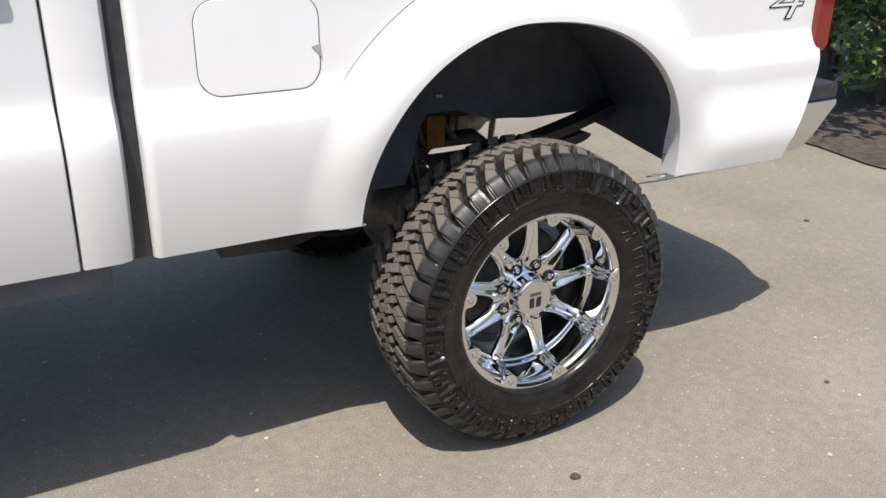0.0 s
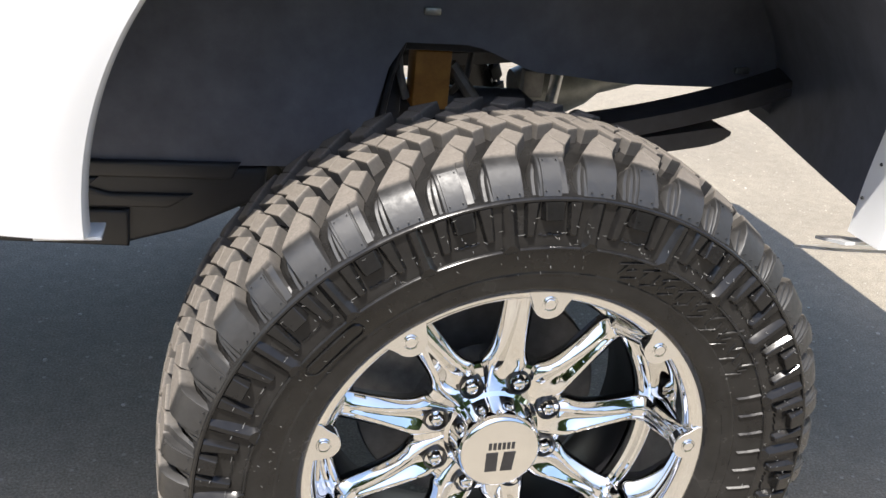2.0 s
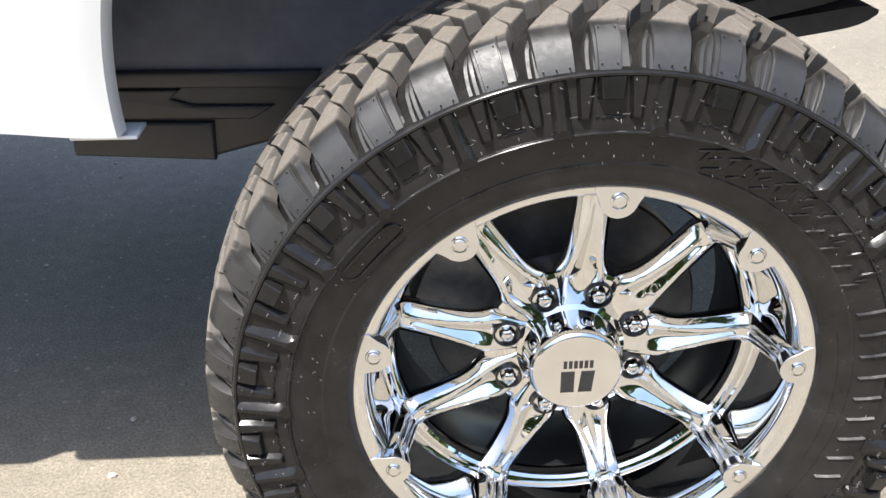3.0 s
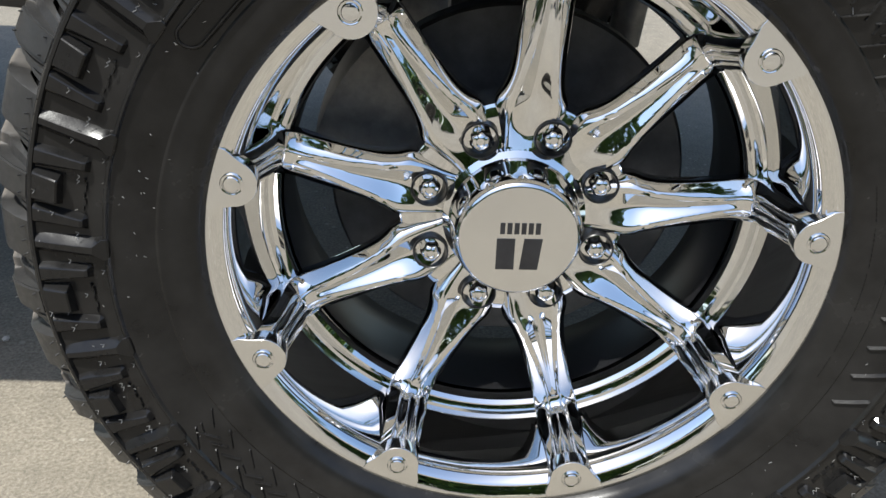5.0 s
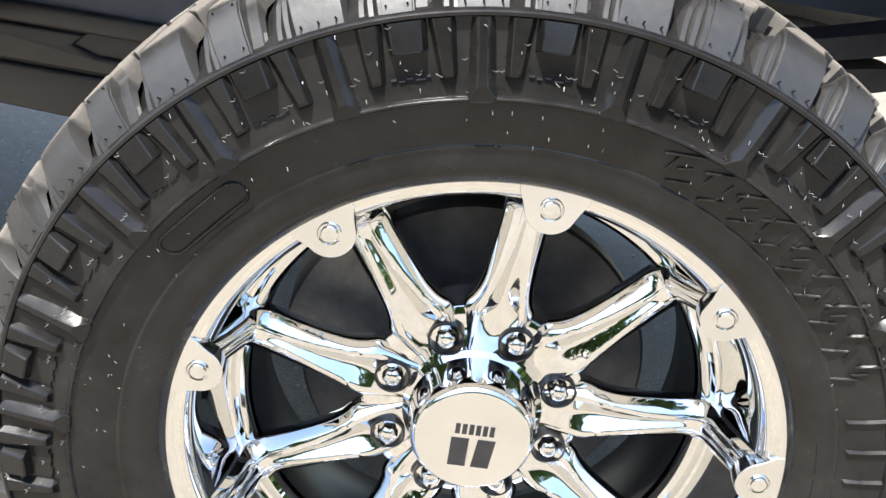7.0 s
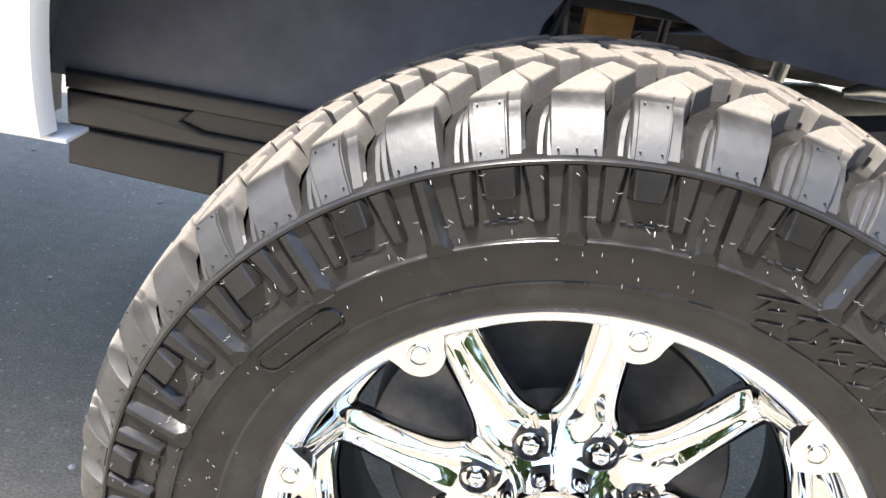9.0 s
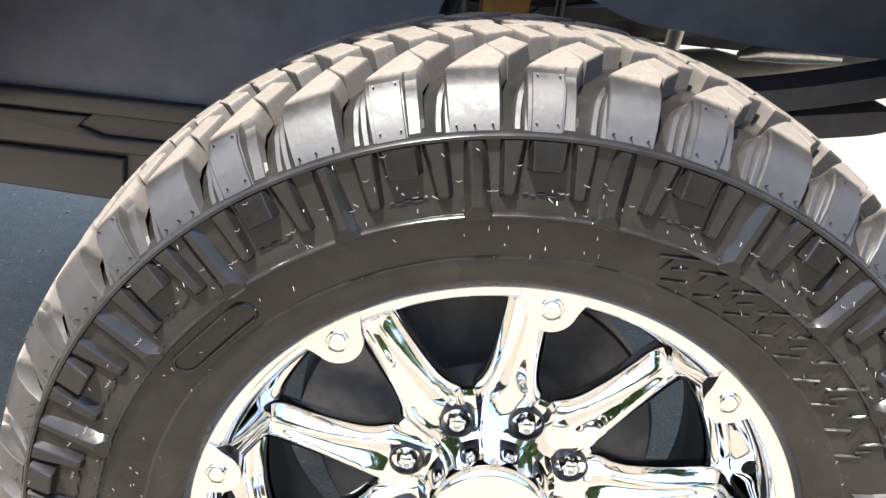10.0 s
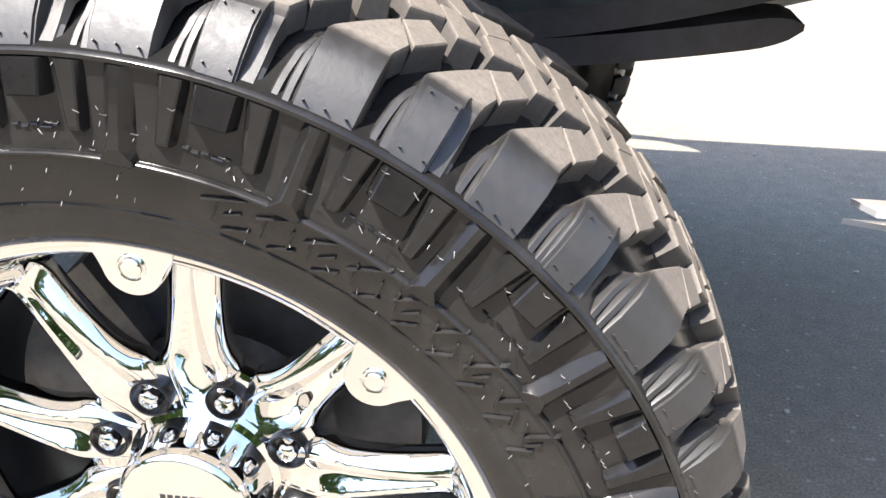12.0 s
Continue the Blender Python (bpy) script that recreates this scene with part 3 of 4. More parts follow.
bm = bmesh.new()
add_tube(bm, [(0, 0.2, ZC), (0, 0.7, ZC), (0, 0.95, ZC), (0, 1.2, ZC), (0, 1.45, ZC), (0, 1.95, ZC)], [0.045, 0.045, 0.07, 0.07, 0.045, 0.045], 16)
bmesh.ops.create_uvsphere(bm, u_segments=20, v_segments=12, radius=0.17, matrix=pose(0, AXLE, ZC))
part("rear_axle", bm, STEEL, truck, "dull grey rear axle")
for y in (0.545, 2 * AXLE - 0.545):
    for ext, z0, bend, thick in ((0.78, 0.724, 0.285, 0.012), (0.64, 0.709, 0.285, 0.018), (0.522, 0.69, 0.187, 0.032)):
        bm = bmesh.new()
        rings = []
        for i in range(45):
            t = -0.12 + 1.12 * i / 44
            x = ext * t
            z = z0 + bend * x * x
            h = thick / 2 * (1 if abs(t) < 0.9 else math.sqrt(max(0.04, 1 - ((abs(t) - 0.9) / 0.1) ** 2)))
            rings.append([(x, y - 0.038, z - h), (x, y + 0.038, z - h), (x, y + 0.038, z + h), (x, y - 0.038, z + h)])
        made = add_loft(bm, rings)
        bm.faces.new(made[0]), bm.faces.new(made[-1])
        part("leaf_spring", bm, BLACK_PLASTIC, truck, "black leaf spring")
    make_box_part("lift_block", (-0.055, y - 0.04, ZC + 0.04), (0.055, y + 0.04, 0.676), BLACK_PLASTIC, "", 0.006)
# added dark blocks that hide the sunlit ground beyond the bump stop
make_box_part("view_block", (-0.2, 0.68, 0.7), (-0.045, 0.72, 0.812), BLACK_PLASTIC, "added black block closing the gap beside the bump stop", 0.012)
make_box_part("view_block", (-0.32, 0.7, 0.66), (-0.2, 0.74, 0.77), BLACK_PLASTIC, "", 0.012)
make_box_part("bump_stop", (-0.032, 0.65, 0.726), (0.036, 0.72, 0.842), RUST, "orange-brown bump stop bracket", 0.01)
bm = bmesh.new()
add_tube(bm, [(0.225, 0.717, 0.45), (0.247, 0.72, 0.66)], 0.026, 14)
shock = part("shock_absorber", bm, STEEL, truck, "grey shock absorber with bright rod")
bm = bmesh.new()
add_tube(bm, [(0.245, 0.72, 0.62), (0.264, 0.722, 0.81)], 0.012, 14)
part("rod", bm, SCREW, shock, "bright steel rod")


bm = bmesh.new()
add_tube(bm, [(-1.2, 1.36, 0.8), (-0.3, 1.36, 0.8), (0.2, 1.38, 0.785), (0.44, 1.4, 0.76)], 0.035, 14)
part("exhaust_pipe", bm, STEEL, truck, "dull grey exhaust pipe")
bm = bmesh.new()
rings = []
for x, g in ((0.34, 0.5), (0.35, 0.8), (0.38, 1.0), (0.9, 1.0), (0.94, 0.85), (0.96, 0.5)):
    rings.append([(x, 1.4 + 0.12 * g * math.cos(2 * math.pi * k / 24), 0.76 + 0.105 * g * math.sin(2 * math.pi * k / 24)) for k in range(24)])
made = add_loft(bm, rings)
bm.faces.new(made[0]), bm.faces.new(made[-1])
part("muffler", bm, BRAKE, truck, "dull grey exhaust muffler")
bm = bmesh.new()
add_tube(bm, [(0.5, 1.13, 0.69), (0.55, 1.13, 0.704), (0.6, 1.13, 0.706), (0.7, 1.13, 0.706)], [0.008, 0.02, 0.021, 0.012], 12)
part("tail_pipe", bm, SCREW, truck, "bright steel tail pipe end")
bm = bmesh.new()
add_tube(bm, [(0.4, 1.42, 0.56), (0.405, 1.42, 0.561), (0.43, 1.42, 0.565), (0.55, 1.42, 0.58), (0.6, 1.42, 0.588), (0.64, 1.42, 0.6), (0.78, 1.42, 0.635), (0.9, 1.42, 0.65)], [0.04, 0.062, 0.07, 0.07, 0.055, 0.036, 0.034, 0.03], 18)
part("resonator", bm, mottled("dusty_grey_exhaust_steel", (0.2, 0.2, 0.18), (0.36, 0.355, 0.32), 0.45, 22, 0.4), truck, "dusty grey exhaust resonator")
make_box_part("exhaust_hanger", (0.315, 1.07, 0.64), (0.365, 1.1, 0.705), STEEL, "grey exhaust hanger", 0.006)
bm = bmesh.new()
add_tube(bm, [(-0.063, 0.66, 0.84), (-0.056, 0.66, 0.79), (-0.042, 0.66, 0.745)], 0.008, 8)
part("bracket", bm, STEEL, truck, "thin grey steel bracket")
bm = bmesh.new()
add_tube(bm, [(0.045, 0.7, 0.8), (0.068, 0.7, 0.77), (0.096, 0.7, 0.735)], 0.012, 8)
part("bracket", bm, STEEL, truck, "grey steel strut")
bm = bmesh.new()
add_tube(bm, [(-0.16, 0.76, 0.68), (-0.02, 0.76, 0.705), (0.05, 0.76, 0.718), (0.2, 0.76, 0.716), (0.235, 0.76, 0.69), (0.25, 0.76, 0.59)], 0.027, 12)
part("sway_bar", bm, BLACK_PLASTIC, truck, "black sway bar")
for points in ([(0.06, 0.66, 0.95), (0.085, 0.7, 0.84), (0.085, 0.73, 0.77), (0.05, 0.75, 0.72), (0.0, 0.8, 0.62)],
               [(-0.09, 0.63, 0.9), (-0.115, 0.64, 0.8), (-0.11, 0.66, 0.73), (-0.06, 0.7, 0.6)],
               [(-0.05, 0.63, 0.88), (-0.075, 0.64, 0.79), (-0.085, 0.65, 0.72), (-0.04, 0.7, 0.6)]):
    bm = bmesh.new()
    add_tube(bm, points, 0.007, 8)
    part("brake_hose", bm, BLACK_PLASTIC, truck, "black brake hose")

# ---- tyre ----
TYRE_R, DEPTH, PITCHES = 0.4418, 0.0175, 46
TREAD_IN = 0.244     # y of the inner tread edge
# shoulder section, from the ridge on the sidewall up to the tread's edge
SHOULDER = [(0.3965, -0.0265), (0.4095, -0.0195), (0.4228, -0.0088), (0.4294, 0.001), (0.4325, 0.0105)]


def crown(y):
    mid = TREAD_IN / 2
    return TYRE_R - 0.0092 * ((y - mid) / 0.112) ** 2


def make_carcass():
    bm = bmesh.new()
    prof = [(0.262, 0.012), (0.268, -0.004), (0.2745, -0.0125), (0.283, -0.0158), (0.291, -0.0168), (0.2965, -0.0174), (0.2985, -0.0184), (0.3, -0.0185), (0.3015, -0.0178), (0.304, -0.0186), (0.318, -0.0245),
            (0.3345, -0.029), (0.336, -0.0318), (0.3374, -0.0318), (0.3388, -0.0304), (0.3392, -0.0285), (0.346, -0.0284), (0.352, -0.0272), (0.368, -0.0265), (0.385, -0.0262), (0.3912, -0.0266),
            (0.3925, -0.0302), (0.3948, -0.0302), (0.3968, -0.0282), (0.3974, -0.0258), (0.4005, -0.017), (0.4045, -0.006), (0.409, 0.006), (0.413, 0.018)]
    prof += [(crown(y) - DEPTH, y) for y in (0.03, 0.05, 0.075, 0.1, 0.122, 0.145, 0.17, 0.195, 0.22)]
    prof += [(0.404, 0.244), (0.39, 0.268), (0.35, 0.278), (0.3, 0.27), (0.262, 0.255)]
    add_lathe(bm, prof, 184)
    return bm


tyre = part("tyre", make_carcass(), RUBBER, truck, "dressed black off-road tyre with dusty tread blocks", angle=40)
tyre.location = (0.001, 0, ZC - 0.003)


def polar(r, deg, y):
    """A point near the top of the wheel: deg clockwise from straight up."""
    return Vector((r * math.sin(radians(deg)), y, r * math.cos(radians(deg))))


def block_mesh(name, corners, mirror=False):
    """A tread block: its top follows the crown, its flanks widen towards the root."""
    bm = bmesh.new()
    n = len(corners)
    cx = sum(c[0] for c in corners) / n
    cy = sum(c[1] for c in corners) / n
    def flip(d, y):
        return (-d, TREAD_IN - y) if mirror else (d, y)
    rings = []
    for lower, grow in ((0.0, -0.0011), (0.0009, 0.0), (DEPTH, 0.0026)):
        ring = []
        for d, y in corners:
            vec = Vector(((d - cx) * 0.0077, y - cy))
            vec = vec * (1 + grow / max(vec.length, 1e-4))
            dd, yy = flip(cx + vec.x / 0.0077, cy + vec.y)
            ring.append(polar(crown(yy) - lower, dd, yy))
        rings.append(ring)
    made = add_loft(bm, rings)
    bm.faces.new(made[0])
    return mesh_of(name, bm, TREAD, False)


def shoulder_mesh(name, half, plate, mirror=False):
    """A shoulder block: it climbs from the sidewall's ridge over the shoulder and runs to a point in the tread; a plated one is stepped down on its trailing side."""
    bm = bmesh.new()
    def flip(r, d, y):
        return polar(r, -d, TREAD_IN - y) if mirror else polar(r, d, y)
    section = list(SHOULDER) + [(crown(y), y) for y in (0.0135, 0.0205, 0.0295, 0.039, 0.0485, 0.058)]
    last = len(section) - 1
    rings = []
    for k, (r, y) in enumerate(section):
        inward = max(0.0, (y - 0.0115) / 0.0465)
        left = -half + (half + 1.42) * inward
        right = half + 0.7 * min(1.0, inward / 0.387) if y < 0.03 else half + 0.7 - (half + 0.7 - 1.62) * (inward - 0.387) / 0.613
        a, b = section[max(k - 1, 0)], section[min(k + 1, last)]
        tr, ty = b[0] - a[0], b[1] - a[1]
        l = math.hypot(tr, ty)
        nr, ny = ty / l, -tr / l           # outward normal in the section
        depth = 0.0165 if k > 2 else (0.003, 0.009, 0.0135)[k]
        step = (0.001, 0.0065, 0.0085, 0.0085, 0.006)[k] if plate and k < 5 else 0.0
        inner = right - 0.27 * (right - left) if plate else right - 0.3
        def at(d, sink):
            return flip(r - nr * sink, d, y - ny * sink)
        rings.append([at(left - 0.34, depth), at(left - 0.02, 0.0012), at(left + 0.12, 0.0), at(inner, 0.0), at(inner + min(0.12, (right - inner) * 0.4), step),
                      at(right - 0.1, step), at(right, step + 0.0012), at(right + 0.3, depth)])
    made = add_loft(bm, rings, close=False)
    bm.faces.new(made[0]), bm.faces.new(made[-1])
    if plate:
        rows = []
        for k in (0, 1, 2, 3):
            r, y = SHOULDER[k]
            a, b = SHOULDER[max(k - 1, 0)], SHOULDER[k + 1]
            l = math.hypot(b[0] - a[0], b[1] - a[1])
            nr, ny = (b[1] - a[1]) / l, -(b[0] - a[0]) / l
            rows.append([flip(r - nr * 0.001, -half * 0.82, y - ny * 0.001), flip(r + nr * 0.0018, -half * 0.78, y + ny * 0.0018),
                         flip(r + nr * 0.0018, half * 0.38, y + ny * 0.0018), flip(r - nr * 0.001, half * 0.42, y - ny * 0.001)])
        p = add_loft(bm, rows, close=False)
        bm.faces.new(p[0]), bm.faces.new(p[-1])
    for k, at in ((0, 0.35), (2, 0.8)) if plate else ((0, 0.3),):
        (ra, ya), (rb, yb) = SHOULDER[k], SHOULDER[k + 1]
        r, y = ra + (rb - ra) * at, ya + (yb - ya) * at
        for d in (-half * 0.62, half * 0.22) if plate else (-half * 0.7, 0.0, half * 0.7):
            add_tube(bm, [flip(r + 0.0005, d, y - 0.0005), flip(r + 0.0028, d, y - 0.0036)], [0.0009, 0.0006], 6)
    return mesh_of(name, bm, TREAD, True, 24)


def groove_rib_mesh():
    """The two curved ledges in the hollow ahead of a shoulder block, each stepped down from the next."""
    bm = bmesh.new()
    for d, inset, top in ((0.2, 0.0085, 3.2), (1.15, 0.0045, 3.9)):
        rings = []
        for i in range(9):
            s = i / 8
            f = s * top
            k = min(int(f), len(SHOULDER) - 2)
            (ra, ya), (rb, yb) = SHOULDER[k], SHOULDER[k + 1]
            r, y = ra + (rb - ra) * (f - k), ya + (yb - ya) * (f - k)
            sink = inset * min(1.0, 0.15 + s * 1.6)
            r, y = r - sink * 0.75, y + sink * 0.65
            h = 0.36
            dd = d + 1.1 * s ** 2.4
            rings.append([polar(r - 0.007, dd - h - 0.3, y + 0.006), polar(r - 0.0005, dd - h, y), polar(r + 0.0004, dd - h + 0.14, y - 0.0006),
                          polar(r + 0.0004, dd + h - 0.1, y - 0.0006), polar(r - 0.001, dd + h, y + 0.001), polar(r - 0.007, dd + h + 0.2, y + 0.006)])
        made = add_loft(bm, rings, close=False)
        bm.faces.new(made[0]), bm.faces.new(made[-1])
    return mesh_of("groove_rib", bm, TREAD, True, 40)


WIDE, PLATED = shoulder_mesh("tread_block", 2.5, False), shoulder_mesh("tread_block", 2.45, True)
WIDE_IN = shoulder_mesh("inner_shoulder", 2.5, False, True)
RIB = groove_rib_mesh()
INNER = [(1.62, 0.0594), (3.4, 0.078), (5.6, 0.0595), (3.5, 0.0314)]
CENTRE_A = [(0.1, 0.11), (2.3, 0.1305), (3.15, 0.118), (4.4, 0.099), (1.5, 0.086)]
CENTRE_B = [(6.0, 0.0775), (8.0, 0.0875), (5.1, 0.1225), (3.35, 0.1195)]
FAR_SHIFT = 10.45    # turn of the far half of the tread against the near half
NEAR_BLOCKS = [block_mesh("tread_block", c) for c in (INNER, CENTRE_A, CENTRE_B)]
FAR_BLOCKS = [block_mesh("tread_block", c, True) for c in (INNER, CENTRE_A, CENTRE_B)]


def pitch_angle(k):
    return 90.9 + 360.0 / PITCHES * k + 0.35 * math.sin(k * 2 * math.pi * 9 / PITCHES + 2.4)


def dress_tyre(owner):
    inner = bmesh.new()
    for k in range(PITCHES):
        turn = radians(90 - pitch_angle(k))
        shared("tread_block", PLATED if k % 2 == 0 else WIDE, owner, turn)
        for me in NEAR_BLOCKS:
            shared("tread_block", me, owner, turn)
        for me in FAR_BLOCKS:
            shared("tread_block", me, owner, turn + radians(FAR_SHIFT))
        shared("groove_rib", RIB, owner, turn + radians(180.0 / PITCHES))
        count = len(inner.verts)
        inner.from_mesh(WIDE_IN)
        inner.verts.ensure_lookup_table()
        spin = Matrix.Rotation(turn + radians(FAR_SHIFT), 3, "Y")
        for v in inner.verts[count:]:
            v.co = spin @ v.co
    tagged(part("inner_shoulder", inner, TREAD, owner, "row of inner shoulder blocks"), kind="stuff")


def side_lug_mesh(r0, r1, h0, h1, proud, lean=0.0):
    """A raised rib on the sidewall between two radii, with a slanted foot and softened edges."""
    bm = bmesh.new()
    rings = []
    for s, drop in ((-0.09, 1.0), (0.0, 0.12), (0.06, 0.0), (0.5, 0.0), (1.0, 0.0)):
        r, h = r0 + (r1 - r0) * s, h0 + (h1 - h0) * s
        root = -0.0255
        top = -0.0292 - proud * (1.1 - 0.7 * s)
        top += (root - top) * drop
        c = lean * (1 - s)
        rings.append([polar(r, c - h - 0.66, root), polar(r, c - h - 0.08, top + (root - top) * 0.1), polar(r, c - h + 0.08, top),
                      polar(r, c + h - 0.08, top), polar(r, c + h + 0.08, top + (root - top) * 0.1), polar(r, c + h + 0.66, root)])
    made = add_loft(bm, rings, close=False)
    bm.faces.new(made[0]), bm.faces.new(made[-1])
    return mesh_of("sidewall_lug", bm, RUBBER, True, 24)


def long_lug_mesh():
    """A rib with a narrow crest between two slopes; it widens inwards and ends in a rounded foot over the ridge."""
    bm = bmesh.new()
    rings = []
    for r, wide, crest, top in ((0.3338, 0.9, 0.6, -0.0285), (0.3345, 1.4, 1.1, -0.0318), (0.336, 1.7, 1.45, -0.0332), (0.339, 1.85, 1.5, -0.0338), (0.3425, 1.84, 1.0, -0.0347),
                                (0.346, 1.8, 0.5, -0.036), (0.36, 1.6, 0.4, -0.0348), (0.378, 1.4, 0.36, -0.0328), (0.3915, 1.2, 0.34, -0.031)):
        rings.append([polar(r, -wide, -0.0258), polar(r, -crest - 0.1, top + 0.0005), polar(r, -crest, top), polar(r, crest, top), polar(r, crest + 0.1, top + 0.0005), polar(r, wide, -0.0258)])
    made = add_loft(bm, rings, close=False)
    bm.faces.new(made[0]), bm.faces.new(made[-1])
    return mesh_of("sidewall_lug", bm, RUBBER, True, 20)


SQUARE = side_lug_mesh(0.3715, 0.3915, 1.45, 1.55, 0.0072)
LONG = long_lug_mesh()
SHORT_L = side_lug_mesh(0.353, 0.3915, 0.5, 0.8, 0.0046, -0.35)
SHORT_R = side_lug_mesh(0.353, 0.3915, 0.5, 0.8, 0.0046, 0.35)


def dash_mesh():
    """A broken arc of short raised bars under a square lug."""
    bm = bmesh.new()
    for a0, a1, r in ((-2.35, -1.75, 0.3535), (-1.5, -0.85, 0.3522), (-0.6, 0.1, 0.3534), (0.35, 1.45, 0.3522), (1.6, 2.05, 0.3536)):
        rings = []
        for d in (a0, (a0 + a1) / 2, a1):
            rings.append([polar(r - 0.0005, d, -0.026), polar(r - 0.0004, d, -0.0292), polar(r + 0.0004, d, -0.0288), polar(r + 0.0012, d, -0.026)])
        made = add_loft(bm, rings, close=False)
        bm.faces.new(made[0]), bm.faces.new(made[-1])
    return mesh_of("moulded_arc", bm, RUBBER, False)


DASH = dash_mesh()


def dress_sidewall(owner):
    for k in range(PITCHES):
        a = pitch_angle(k)
        if k % 2 == 0:
            shared("sidewall_lug", SQUARE, owner, radians(90 - a))
            shared("moulded_arc", DASH, owner, radians(90 - a))
            shared("sidewall_lug", SHORT_L, owner, radians(90 - a - 3.6))
            shared("sidewall_lug", SHORT_R, owner, radians(90 - a + 3.6))
        else:
            shared("sidewall_lug", LONG, owner, radians(90 - a))


dress_tyre(tyre)
dress_sidewall(tyre)


# raised marks on the sidewall
def add_arc_bar(bm, r0, r1, a0, a1, proud=0.0022, slant=0.0, steps=6):
    rings = []
    def depth(r):
        return -0.0178 - (r - 0.302) * 0.419 if r < 0.318 else -0.0245 - (r - 0.318) * 0.273
    for i in range(steps + 1):
        d = a0 + (a1 - a0) * i / steps
        top = max(r0 + 0.0004, r1 - proud)
        rings.append([polar(r0, d, depth(r0) + 0.001), polar(r0 + 0.0003, d, depth(r0) - proud), polar(top, d + slant * 0.9, depth(top) - proud), polar(r1 + 0.0004, d + slant, depth(r1) + 0.0004)])
    made = add_loft(bm, rings, close=False)
    bm.faces.new(made[0]), bm.faces.new(made[-1])


def add_ridge(bm, r, deg, lean, length, wide=0.0022, proud=0.003):
    """A thin straight ridge on the sidewall: steep on its lower side, sloping on its upper one."""
    u = Vector((math.cos(radians(lean)), math.sin(radians(lean))))
    n = Vector((-u.y, u.x))
    c = Vector((r * math.sin(radians(deg)), r * math.cos(radians(deg))))
    def at(p, up):
        q = p.length
        y = -0.0178 - (q - 0.302) * 0.419 if q < 0.318 else -0.0245 - (q - 0.318) * 0.273
        return Vector((p.x, y - up, p.y))
    rings = []
    for s, h in ((-0.5, 0.3), (-0.45, 1.0), (0.0, 1.0), (0.45, 1.0), (0.5, 0.3)):
        p = c + u * length * s
        rings.append([at(p + n * wide, -0.0005), at(p + n * 0.0002, proud * h), at(p - n * 0.0005, proud * h), at(p - n * 0.0009, -0.0005)])
    made = add_loft(bm, rings, close=False)
    bm.faces.new(made[0]), bm.faces.new(made[-1])


for base in (0, 180):
    for k in range(9):
        bm = bmesh.new()
        a = base + 17 + 5.2 * k
        lean = 2 + k * 2.2 if base == 0 else -62 - k * 3
        add_ridge(bm, 0.3295, a, lean, 0.024 if k % 3 else 0.03, 0.0013, 0.0024)
        add_ridge(bm, 0.309, a + 1.5, lean, 0.019, 0.0012, 0.0022)
        add_ridge(bm, 0.3195, a - 0.9, lean + 58, 0.019, 0.0011, 0.002)
        if k % 2:
            add_ridge(bm, 0.3195, a + 2.1, lean + 58, 0.017, 0.0011, 0.002)
        else:
            add_ridge(bm, 0.3205, a + 1.0, lean + 6, 0.012, 0.0011, 0.002)
        part("moulded_mark", bm, RUBBER, tyre, "raised black moulded mark on the sidewall", smooth=False)
    for k in range(9 if base == 0 else 0):
        bm = bmesh.new()
        add_ridge(bm, 0.321, base + 68 + 5.4 * k, 24 - 1.4 * k, 0.03, 0.002, 0.003)
        part("moulded_ridge", bm, RUBBER, tyre, "thin raised ridge on the sidewall", smooth=False)
bm = bmesh.new()
for k in range(40):
    if k % 9 != 7:
        add_arc_bar(bm, 0.284, 0.2885, 72 + k * 0.95, 72.5 + k * 0.95, 0.0066, 0.2, 1)
tagged(part("moulded_writing", bm, RUBBER, tyre, "small raised black writing round the bead", smooth=False), kind="stuff")
bm = bmesh.new()
ring = []
for i in range(40):
    t = 2 * math.pi * i / 40
    ends = 5.6 * (1 if math.cos(t) > 0 else -1)
    section = []
    for grow, up in ((-0.0012, -0.0004), (-0.0004, 0.0022), (0.0003, 0.0022), (0.002, -0.0004)):
        r = 0.318 + (0.0095 + grow) * math.sin(t)
        d = -48 + ends + math.degrees((0.0095 + grow) * math.cos(t) / 0.318)
        y = -0.0178 - (r - 0.302) * 0.419 if r < 0.318 else -0.0245 - (r - 0.318) * 0.273
        section.append(polar(r, d, y - up))
    ring.append(section)
add_loft(bm, ring + ring[:1], close=False)
part("moulded_oval", bm, RUBBER, tyre, "raised moulded oval on the sidewall", smooth=False)
bm = bmesh.new()
rng = random.Random(9)
def add_nib(r, a, out, side):
    y = -0.0178 - (r - 0.302) * 0.4 if r < 0.335 else -0.0285 if r < 0.352 else -0.033
    root = polar(r, a, y)
    add_tube(bm, [root, polar(r + out, a + side, y - rng.uniform(0.001, 0.0028))], [0.0003, 0.00018], 4)
for k in range(270):
    r = rng.choice((0.3, 0.314, 0.325, 0.342, 0.348, 0.352, 0.362, 0.37, 0.3875)) + rng.uniform(-0.004, 0.004)
    add_nib(r, rng.uniform(0, 360), -rng.uniform(0.0008, 0.003), 0.0 if k % 4 else rng.uniform(0.2, 0.7))
for k in range(PITCHES):
    a = pitch_angle(k)
    for off, r in ((-1.2, 0.3745), (1.2, 0.3745), (1.2, 0.3885), (-4.2, 0.356), (-3.6, 0.356), (3.6, 0.356), (4.2, 0.356)) if k % 2 == 0 else ((-1.1, 0.3405), (1.1, 0.3405), (0.7, 0.364)):
        if rng.random() < 0.8:
            add_nib(r, a + off, 0.0016, 0.3)
            add_nib(r, a + off, 0.0014, -0.35)
